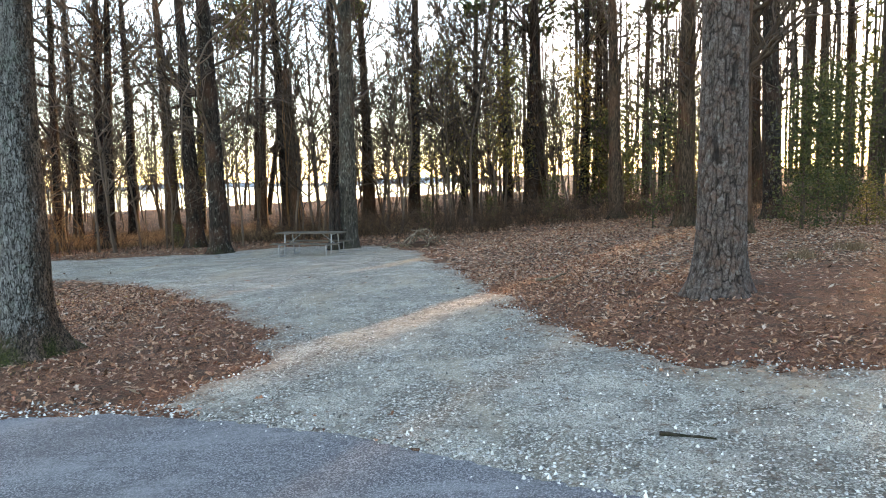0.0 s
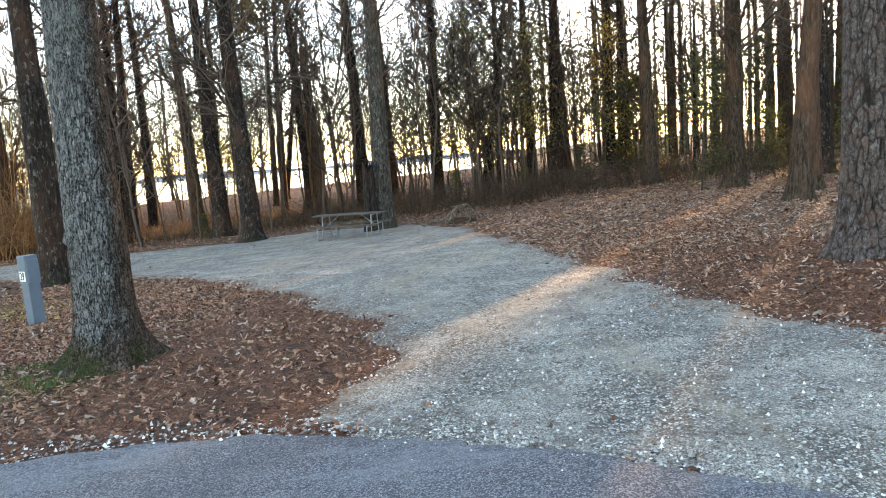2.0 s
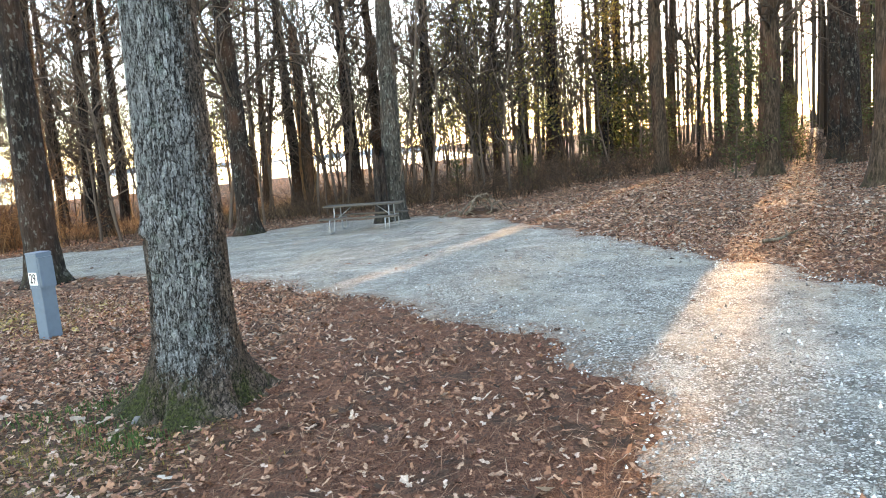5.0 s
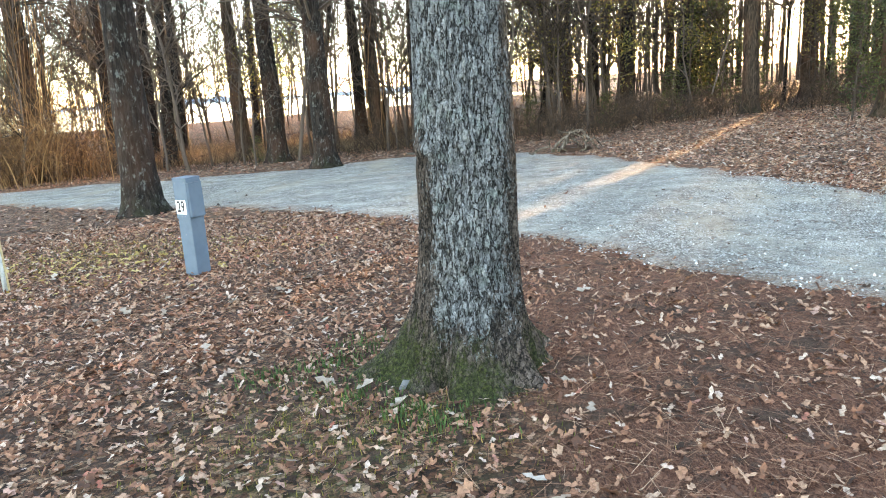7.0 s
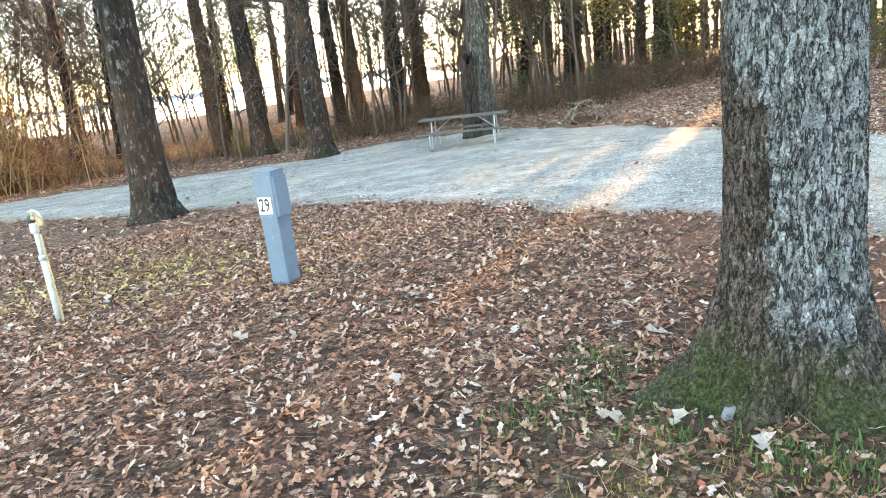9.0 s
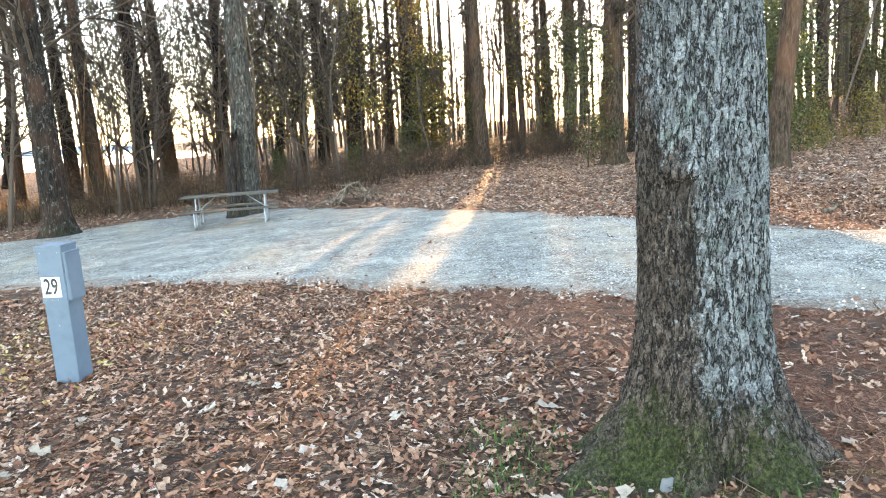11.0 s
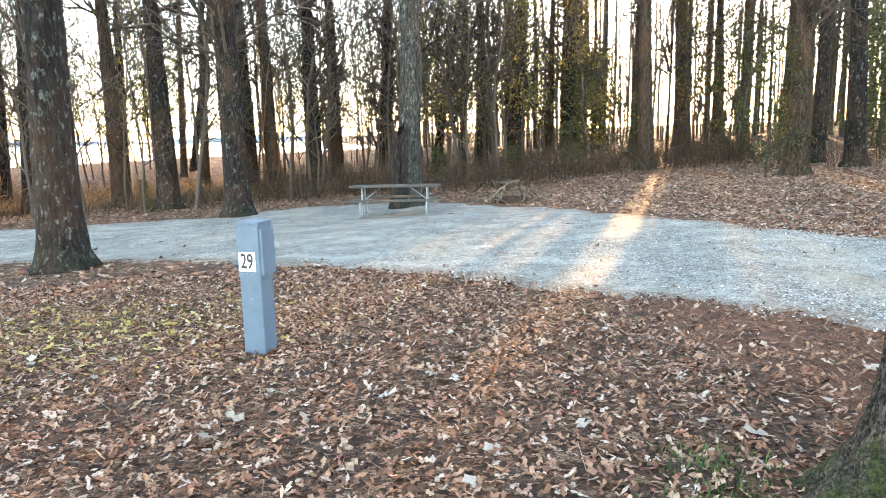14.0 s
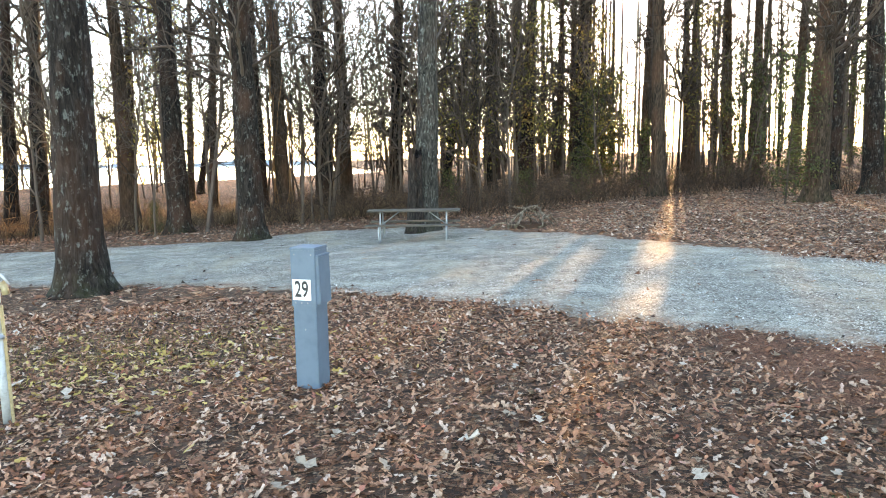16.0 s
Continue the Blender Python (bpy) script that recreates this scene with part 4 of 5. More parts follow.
for kind, x, y, s in [(0, 21.5, 21.0, 1.75), (0, 10.6, 21.6, 0.8), (3, 13.2, 22.6, 0.7), (1, 10.9, 22.3, 0.7), (1, 11.4, 22.2, 0.7), (1, 7.8, 27.5, 0.75), (1, 13.4, 24.5, 0.85),
                      (0, 16.5, 25.5, 1.0), (3, 17.5, 24.0, 0.9), (1, 17.5, 33.0, 1.0), (0, 13.5, 34.5, 0.9), (0, 10.0, 40.5, 1.1),
                      (2, 3.2, 39.5, 1.0), (2, 0.6, 40.5, 1.1), (2, -0.6, 42.5, 1.0), (2, 6.8, 42.0, 1.0), (2, -16.8, 42, 1.1), (2, -13.8, 40.0, 1.15), (0, 6.0, 40.2, 0.75),
                      (1, 15.0, 40.5, 1.1), (2, 14.5, 43.0, 1.1), (0, 2.4, 38.0, 0.5), (0, -1.0, 38.5, 0.55), (0, -13.0, 35.0, 0.35), (1, 24.5, 35.0, 1.1),
                      (2, 21.5, 31.0, 1.0), (1, 27.5, 30.5, 1.2), (1, 31.0, 28.5, 1.1), (0, 28.0, 27.0, 1.2), (1, 34.0, 31.0, 1.2), (1, 38.0, 22.0, 1.3), (2, 29.0, 36.5, 1.2),
                      # the last three shrubs are added to keep the u = -15 sun lane off the gravel
                      (1, 36.0, 34.0, 1.4), (1, 20.0, 36.5, 1.1), (1, 25.0, 42.0, 1.3), (0, 18.0, 33.0, 1.2), (0, 10.95, 49.1, 1.95), (0, 10.3, 48.2, 1.7), (0, 11.8, 50.3, 1.9)]:
    leafy_tree(kind, x, y, s, (x * 71 + y * 37) % 360)


# undergrowth: brush, vines, tall dry grass
def stems(region, count, height, material, name, words, category, width=0.008, arch=0.5, avoid=True):
    b = Bits()
    while count:
        x, y = region(rg)
        if avoid and (float(signed(DRIVE, x, y)) > -0.9):
            continue
        count -= 1
        h, a = height * rg.uniform(0.35, 1.2), rg.random() * 6.283
        lean = rg.uniform(0.1, arch) * h
        p = np.array([x, y, land1(x, y) - 0.03])
        s = np.array([math.cos(a), math.sin(a), 0]) * lean
        pts = [p, p + s * 0.25 + (0, 0, h * 0.45), p + s * 0.7 + (0, 0, h * 0.85), p + s * 1.3 + (0, 0, h * rg.uniform(0.6, 1.0))]
        b.tube(pts, np.array([1, 0.8, 0.55, 0.2]) * width * rg.uniform(0.6, 1.5), 3)
        for k in (1, 2):
            for _ in range(3):
                e = pts[k] + rg.normal(0, 0.34 * h, 3) + (0, 0, 0.12 * h)
                b.tube([pts[k], (pts[k] + e) / 2 + rg.normal(0, 0.03 * h, 3), e], np.array([0.5, 0.4, 0.15]) * width, 3)
    tagged(new(name, b.mesh(name, material)), words, category, kind="stuff")


def edge_region(r):
    x = r.uniform(-9, 19)
    return x, 33.5 + 0.32 * max(x, 0) + abs(r.normal(0, 5.5)) + (2.0 if x < -3 else 0)


def left_region(r):
    return r.uniform(-34, -7), 33.5 + abs(r.normal(0, 8))


def vine_region(r):
    return r.normal(-23.2, 2.0), r.normal(35.0, 1.7)


stems(edge_region, 1700, 1.25, M_BRUSH, "undergrowth", "dark leafless brush along the wood's edge", "brush", 0.012, 1.9)
stems(left_region, 800, 0.9, M_BRUSH, "brush", "dry brush under the trees by the lake", "brush", 0.010, 1.6)
stems(vine_region, 460, 2.7, M_VINE, "vine_thicket", "tall russet tangle of bare vines by the trees", "thicket", 0.018, 0.9)
stems(lambda r: (r.uniform(10, 44), 24 + abs(r.normal(0, 12))), 1300, 1.3, M_BRUSH, "hillside_brush", "thin leafless brush on the wooded rise", "brush", 0.007)


def blades(region, count, height, material, name, words, width=0.012):
    p = np.array([region(rg) for _ in range(count)])
    keep = signed(DRIVE, p[:, 0], p[:, 1]) < -0.4
    p = p[keep]
    n = len(p)
    z = land(p[:, 0], p[:, 1])
    a, h = rg.random(n) * 6.283, height * rg.uniform(0.5, 1.2, n)
    dx, dy = np.cos(a), np.sin(a)
    le = rg.normal(0, 0.28, (n, 2)) * h[:, None]
    v = np.stack([np.stack([p[:, 0] - dx * width, p[:, 1] - dy * width, z - 0.01], 1), np.stack([p[:, 0] + dx * width, p[:, 1] + dy * width, z - 0.01], 1),
                  np.stack([p[:, 0] + le[:, 0], p[:, 1] + le[:, 1], z + h], 1)], 1).reshape(-1, 3)
    b = Bits()
    b.add(v, [(3 * i, 3 * i + 1, 3 * i + 2) for i in range(n)])
    tagged(new(name, b.mesh(name, material, False)), words, "grass", kind="stuff")


blades(lambda r: (r.uniform(-30, -2), 38 + abs(r.normal(0, 7))), 16000, 0.55, M_DRYGRASS, "dry_grass", "tall tan dry grass beyond the trees", 0.02)
blades(lambda r: (r.normal(-9.9, 1.3), r.normal(13.9, 0.75)), 1700, 0.05, M_GREENGRASS, "grass", "short yellowing grass among the leaves", 0.004)
blades(lambda r: (r.normal(OAK[0] - 0.75, 0.55), r.normal(OAK[1] - 0.85, 0.4)), 1200, 0.035, M_GREENGRASS, "moss_and_grass", "short green growth at the oak's foot", 0.004)
SPRIGS = [(-5.75, 9.0), (-5.4, 7.75), (-6.3, 8.4), (-5.75, 8.1), (-5.95, 8.65), (-5.2, 7.55)]
blades(lambda r: SPRIGS[r.integers(6)] + r.normal(0, 0.13, 2), 900, 0.05, M_SPRIG, "green_sprigs", "small green weeds sprouting through the leaves", 0.008)
blades(lambda r: ((6.6, 13.4), (8.2, 14.6), (9.5, 13.6), (12.5, 18.0))[r.integers(4)] + r.normal(0, 0.16, 2), 900, 0.22, M_DRYGRASS, "grass_tufts", "small tan grass tufts on the leafy slope", 0.006)


# ---- fallen leaves, straw and loose stones ----
def strew(p, shape, faces, size, tilt, lift, material, name, words, category, smooth=False):
    n, m = len(p), len(shape)
    a = rg.random(n) * 6.283
    s = size * rg.uniform(0.55, 1.35, n)
    q = np.repeat(shape[None], n, 0) * s[:, None, None]
    q[:, :, 2] *= rg.normal(0.2, 1.0, n)[:, None]
    t1, t2 = rg.normal(0, tilt, n), rg.normal(0, tilt, n)
    q[:, :, 2] += q[:, :, 0] * t1[:, None] + q[:, :, 1] * t2[:, None]
    ca, sa = np.cos(a)[:, None], np.sin(a)[:, None]
    x, y = q[:, :, 0] * ca - q[:, :, 1] * sa + p[:, :1], q[:, :, 0] * sa + q[:, :, 1] * ca + p[:, 1:2]
    z = land(p[:, 0], p[:, 1])[:, None] + q[:, :, 2] + lift * rg.uniform(0.4, 1.6, n)[:, None]
    v = np.stack([x, y, z], 2).reshape(-1, 3)
    f = (np.asarray(faces)[None] + (np.arange(n) * m)[:, None, None]).reshape(-1, len(faces[0]))
    me = bpy.data.meshes.new(name)
    me.from_pydata(v.tolist(), [], f.tolist())
    me.materials.append(material)
    if smooth:
        me.polygons.foreach_set("use_smooth", [True] * len(me.polygons))
    me.update()
    return tagged(new(name, me), words, category, kind="stuff")


spine = np.array([-1.0, -0.55, -0.1, 0.4, 0.85, 1.15])
wide = np.array([0.05, 0.52, 0.2, 0.72, 0.26, 0.05])
OAKLEAF = np.concatenate([np.stack([spine + 0.35 * wide - 0.1, wide, 0.3 * wide + 0.12 * spine ** 2], 1), np.stack([spine, 0 * wide, 0.1 * spine ** 2], 1),
                          np.stack([spine + 0.35 * wide - 0.16, -wide, 0.28 * wide + 0.12 * spine ** 2], 1)])
OAKFACES = [(i, i + 1, 7 + i, 6 + i) for i in range(5)] + [(6 + i, 7 + i, 13 + i, 12 + i) for i in range(5)]
SIMPLE = np.array([(-1.0, 0, 0.12), (-0.1, 0.42, 0.0), (1.0, 0, 0.2), (0.1, -0.42, 0.05)])


def litter(n, x0, x1, y0, y1, weight=None):
    p = np.stack([rg.uniform(x0, x1, n), rg.uniform(y0, y1, n)], 1)
    d, rd = drive_edge(p[:, 0], p[:, 1]), road_edge(p[:, 0], p[:, 1])
    chance = np.where(d > 0, 0.012 + 0.5 * np.exp(-d / 0.22), 1.0)
    chance = np.where(rd > 0, 0.004 + 0.3 * np.exp(-rd / 0.06), chance)
    if weight is not None:
        chance = chance * np.clip(weight(p[:, 0], p[:, 1]), 0, 1)
    return p[rg.random(n) < chance]


def less_straw(x, y):
    return 1.05 - 0.62 * straw_zone(x, y) - 0.5 * moss_zone(x, y)


MID = np.array([(-1.0, 0, 0.15), (-0.25, 0.55, 0.2), (0.15, 0.2, 0.1), (0.7, 0.4, 0.25), (1.05, 0, 0.2), (0.6, -0.45, 0.2), (0.05, -0.2, 0.08), (-0.35, -0.5, 0.22), (0.1, 0, 0.0)]) * np.array([1.12, 1.05, 1.0])
strew(litter(112000, -14, 4, 4.5, 17, less_straw), MID, [(0, 8, 1), (1, 8, 2), (2, 8, 3), (3, 8, 4), (4, 8, 5), (5, 8, 6), (6, 8, 7), (7, 8, 0)], 0.0235, 0.42, 0.013, M_LEAF,
      "small_leaves", "small brown curled leaves over the ground", "leaves", True)
strew(litter(9000, -14, 4, 4.5, 17, less_straw), OAKLEAF, OAKFACES, 0.032, 0.4, 0.014, M_LEAF, "fallen_leaves", "brown and tan curled oak leaves over the ground", "leaves", True)
# golden patch of sunlight near the tap, given by the colour of these leaves
p = np.stack([rg.normal(-9.9, 1.3, 700), rg.normal(13.2, 0.9, 700)], 1)
strew(p[drive_edge(p[:, 0], p[:, 1]) < -0.1], MID, [(0, 8, 1), (1, 8, 2), (2, 8, 3), (3, 8, 4), (4, 8, 5), (5, 8, 6), (6, 8, 7), (7, 8, 0)], 0.032, 0.3, 0.02, M_GOLD,
      "yellow_leaves", "fallen leaves in the grass, sunlit gold put into their colour", "leaves", True)
strew(litter(380, -13, 4, 4.5, 16, less_straw), OAKLEAF, OAKFACES, 0.050, 0.3, 0.02, M_PALE, "pale_leaves", "pale upturned oak leaves lying on top", "leaves", True)
strew(litter(32000, -26, 26, 16, 40), SIMPLE, [(0, 1, 2, 3)], 0.075, 0.25, 0.02, M_LEAF, "leaf_litter", "brown leaves carpeting the wood floor", "leaves")
strew(litter(76000, 0, 28, 6, 30, lambda x, y: 1.1 - 0.7 * straw_zone(x, y)), SIMPLE, [(0, 1, 2, 3)], 0.043, 0.25, 0.02, M_LEAF, "slope_leaves", "brown leaves on the slope", "leaves")
strew(litter(13000, 0, 28, 9, 30, lambda x, y: 1.0 - 0.8 * straw_zone(x, y)), SIMPLE, [(0, 1, 2, 3)], 0.042, 0.3, 0.02, M_PALE, "pale_slope_leaves", "pale dry leaves scattered over the slope", "leaves")
NEEDLE = np.array([(-1.0, -0.012, 0.0), (1.0, -0.012, 0.1), (1.0, 0.012, 0.1), (-1.0, 0.012, 0.0)])
strew(litter(90000, -12, 8, 4.5, 15, lambda x, y: 0.16 + straw_zone(x, y)), NEEDLE, [(0, 1, 2, 3)], 0.085, 0.12, 0.012, M_STRAW, "pine_needles", "reddish brown pine straw on the ground", "straw")
STONE = np.array([(-1, -0.2, 0.0), (0.1, -0.8, 0), (0.9, 0.1, 0), (-0.2, 0.8, 0), (0.05, 0.0, 0.75), (-0.35, -0.1, 0.6)])
p = np.stack([rg.uniform(-9, 6, 90000), 2.5 + 15 * rg.random(90000) ** 1.5], 1)
p = p[(drive_edge(p[:, 0], p[:, 1]) > -0.12) & (rg.random(len(p)) < 0.8)]
strew(p, STONE, [(0, 1, 5), (1, 4, 5), (1, 2, 4), (2, 3, 4), (3, 5, 4), (3, 0, 5)], 0.012, 0.1, 0.017, M_PEBBLE, "loose_gravel", "loose grey and white stones on the drive", "gravel")

p = np.stack([rg.uniform(-7.5, 2.5, 30000), rg.uniform(2.5, 6.6, 30000)], 1)
e = road_edge(p[:, 0], p[:, 1])
p = p[(e > -0.42) & (e < 0.12) & (rg.random(len(p)) < np.exp(-np.abs(e + 0.08) / 0.14))]
strew(p, STONE, [(0, 1, 5), (1, 4, 5), (1, 2, 4), (2, 3, 4), (3, 5, 4), (3, 0, 5)], 0.015, 0.1, 0.016, M_PEBBLE, "roadside_stones", "loose pale stones along the broken asphalt edge", "gravel")

# ---- things on the site ----
M_POST = painted_material("blue_grey_enamel", (0.093, 0.133, 0.177), (0.076, 0.112, 0.149), 0.45, 9)
M_WHITE = painted_material("white_sign_paint", (0.78, 0.78, 0.76), (0.66, 0.66, 0.63), 0.5)
M_BLACK = painted_material("black_lettering", (0.02, 0.02, 0.022), (0.035, 0.035, 0.037), 0.5)
M_STEEL = painted_material("galvanised_steel", (0.25, 0.26, 0.27), (0.19, 0.20, 0.21), 0.45, 20, 0.45)
M_PLANK = wood_material("weathered_planks", (0.045, 0.038, 0.031), (0.120, 0.104, 0.088))
M_PVC = painted_material("weathered_white_pipe", (0.400, 0.405, 0.400), (0.270, 0.265, 0.245), 0.6, 22)
M_BRASS = painted_material("aged_yellow_fittings", (0.416, 0.328, 0.182), (0.240, 0.172, 0.091), 0.5, 30)
M_RUST = painted_material("rusted_iron", (0.060, 0.030, 0.018), (0.033, 0.018, 0.013), 0.85, 25)
M_STICK = bark_material("dead_branch_bark", (0.043, 0.031, 0.022), (0.136, 0.102, 0.076), (0.323, 0.255, 0.204))
M_ROT = bark_material("rotten_dark_wood", (0.006, 0.005, 0.004), (0.022, 0.017, 0.015), (0.060, 0.050, 0.043), 0.2)


def text_mesh(words, size):
    """Flat letters with a little depth."""
    cu = bpy.data.curves.new("text", "FONT")
    cu.body, cu.size, cu.extrude, cu.align_x, cu.align_y, cu.offset = words, size, 0.001, "CENTER", "CENTER", 0.0025
    ob = new("text", cu)
    me = bpy.data.meshes.new_from_object(ob.evaluated_get(bpy.context.evaluated_depsgraph_get()))
    bpy.data.objects.remove(ob)
    return me


def power_post():
    x, y = -7.95, 12.08
    top = tagged(new("utility_pedestal"), "blue-grey metal power pedestal with the site number 29", "pedestal")
    top.matrix_basis = pose(x, y, land1(x, y) - 0.01, 0.4, 0, -28.5)
    part("lower_body", box_bm(0.19, 0.19, 0.68, (0, 0, 0.34), 0.004), M_POST, top)
    part("upper_body", box_bm(0.205, 0.205, 0.43, (0, 0, 0.86), 0.005), M_POST, top)
    part("cap", box_bm(0.214, 0.216, 0.02, (0, 0, 1.083), 0.006), M_POST, top)
    hood = box_bm(0.026, 0.19, 0.36, (0.112, 0, 0.845), 0.005)
    for v in hood.verts:
        if v.co.x > 0.12:
            v.co.x += 0.02 * (1.03 - v.co.z)
    part("cover_door", hood, M_POST, top, "hinged weather cover over the outlets")
    part("cover_lip", box_bm(0.036, 0.196, 0.014, (0.112, 0, 1.03), 0.004), M_POST, top)
    part("seam", box_bm(0.209, 0.209, 0.01, (0, 0, 0.655), 0.003), M_POST, top)
    plate = part("number_plate", box_bm(0.15, 0.004, 0.158, (-0.014, -0.1055, 0.775), 0.001), M_WHITE, top, "white plate")
    me = text_mesh("29", 0.155)
    me.materials.append(M_BLACK)
    hang("number", me, plate, "black figures 29", pose(-0.014, -0.109, 0.775, 90, 0, 0) @ Matrix.Diagonal((0.74, 1.1, 1, 1)))
    for px, pz in ((-0.07, 1.04), (0.07, 1.04), (-0.07, 0.675), (-0.02, 0.675), (0.03, 0.675), (0.0, 0.47)):
        bm = bmesh.new()
        bmesh.ops.create_uvsphere(bm, u_segments=10, v_segments=6, radius=0.0065)
        bmesh.ops.translate(bm, vec=(px, -0.102 if pz > 0.65 else -0.095, pz), verts=bm.verts)
        part("screw", bm, M_STEEL, top)


def spigot_post():
    x, y = -10.06, 11.95
    top = tagged(new("water_spigot"), "white post with a yellowed water tap on top", "water tap")
    top.matrix_basis = pose(x, y, land1(x, y) - 0.02, 0, -1.0, -18) @ Matrix.Diagonal((1, 1, 0.91, 1))
    b = Bits()
    b.tube([(0, 0, 0), (0, 0, 0.35), (0.002, 0, 0.69)], [0.030, 0.028, 0.027], 16, True)
    hang("lower_pipe", b.mesh("lower_pipe", M_PVC), top, "white plastic sleeve")
    b = Bits()
    b.tube([(0.002, 0, 0.67), (0.003, 0, 0.8), (0.004, 0, 0.98)], [0.022, 0.021, 0.022], 14, True)
    hang("upper_pipe", b.mesh("upper_pipe", M_PVC), top, "weathered white pipe")
    part("batten", box_bm(0.018, 0.02, 0.93, (0.034, 0.012, 0.475), 0.004), M_BRASS, top, "yellowed edge strip")
    b = Bits()
    b.tube([(0.0, 0, 0.675), (0.0, 0, 0.725)], [0.034, 0.034], 14, True)
    hang("coupling", b.mesh("coupling", M_PVC), top)
    b = Bits()
    b.tube([(0.022, -0.01, 0.70), (0.05, -0.02, 0.70)], [0.018, 0.016], 10, True)
    hang("bolt", b.mesh("bolt", M_STEEL), top, "grey bolt")
    b = Bits()
    b.tube([(0, 0, 0.955), (0, 0, 0.965), (0, 0, 1.05), (0, 0, 1.06)], [0.032, 0.037, 0.038, 0.033], 16, True)
    hang("cap", b.mesh("cap", M_PVC), top, "white cap")
    b = Bits()
    b.tube([(-0.012, 0, 1.055), (-0.016, 0, 1.085), (-0.014, 0, 1.12), (-0.01, 0, 1.135)], [0.026, 0.034, 0.03, 0.016], 12, True)
    hang("valve_head", b.mesh("valve_head", M_BLACK), top, "dark valve head")
    b = Bits()
    b.tube([(0.0, 0, 1.10), (0.03, 0, 1.125), (0.062, 0, 1.11), (0.082, 0, 1.07), (0.088, 0, 1.02)], [0.022, 0.026, 0.026, 0.023, 0.024], 12, True)
    hang("spout", b.mesh("spout", M_BRASS), top, "yellowed spout bent downwards")
    b = Bits()
    b.tube([(-0.02, 0, 1.165), (0.03, 0, 1.185), (0.07, 0, 1.165), (0.115, 0, 1.10)], [0.010, 0.012, 0.011, 0.007], 8, True)
    hang("lever", b.mesh("lever", M_PVC), top, "pale lever handle")
    b = Bits()
    b.tube([(0.012, 0, 1.10), (0.016, 0, 1.18)], [0.012, 0.011], 8, True)
    hang("valve_stem", b.mesh("valve_stem", M_BRASS), top)


def picnic_table():
    x, y = -4.82, 25.75
    top = tagged(new("picnic_table"), "weathered wooden picnic table on a galvanised pipe frame", "picnic table")
    top.matrix_basis = pose(x, y, land1(x, y) + 0.02, 0, 0, -13) @ Matrix.Diagonal((1.02, 1, 1.06, 1))
    board = box_bm(2.43, 0.138, 0.04, (0, 0, 0), 0.006)
    me = bpy.data.meshes.new("board")
    board.to_mesh(me)
    board.free()
    me.materials.append(M_PLANK)
    for k in range(5):
        hang("top_board", me, top, "", pose(0.004 * (k % 2), (k - 2) * 0.146, 0.765))
    for s in (-1, 1):
        for k in range(2):
            hang("bench_board", me, top, "", pose(0, s * (0.665 + 0.075 * (2 * k - 1)), 0.435))
    for sx in (-0.86, 0.86):
        for s in (-1, 1):
            b = Bits()
            b.tube([(sx, s * 0.30, 0.735), (sx, s * 0.31, 0.70), (sx, s * 0.40, 0.10), (sx, s * 0.43, 0.035), (sx, s * 0.5, 0.022), (sx, s * 0.78, 0.022),
                    (sx, s * 0.83, 0.05), (sx, s * 0.84, 0.12), (sx, s * 0.84, 0.37), (sx, s * 0.81, 0.405), (sx, s * 0.74, 0.412)], [0.021] * 11, 8, True)
            hang("pipe_leg", b.mesh("pipe_leg", M_STEEL), top, "bent galvanised pipe leg")
        b = Bits()
        b.tube([(sx, -0.8, 0.395), (sx, 0, 0.392), (sx, 0.8, 0.395)], [0.019] * 3, 8, True)
        hang("bench_bar", b.mesh("bench_bar", M_STEEL), top)
        b = Bits()
        b.tube([(sx, -0.34, 0.728), (sx, 0.34, 0.728)], [0.019] * 2, 8, True)
        hang("top_bar", b.mesh("top_bar", M_STEEL), top)
        b = Bits()
        b.tube([(sx, 0, 0.40), (sx * 0.45, 0, 0.735)], [0.014] * 2, 8, True)
        hang("brace", b.mesh("brace", M_STEEL), top)


def crooked(rs, length, r, bits, at, a, rise=0.0, forks=2):
    pts, q, d = [np.array(at, float)], np.array(at, float), np.array([math.cos(a), math.sin(a), rise])
    for _ in range(7):
        d = d + rs.normal(0, 0.2, 3) * np.array([1, 1, 0.45])
        d /= np.linalg.norm(d)
        q = q + d * length / 7
        q[2] = max(q[2], at[2] - 0.01)
        pts.append(q.copy())
    bits.tube(pts, np.linspace(r, r * 0.35, 8), 7, True)
    for _ in range(forks):
        k = rs.integers(2, 7)
        crooked(rs, length * 0.4, r * 0.5, bits, pts[k], a + rs.normal(0, 0.9), 0.3, 0)


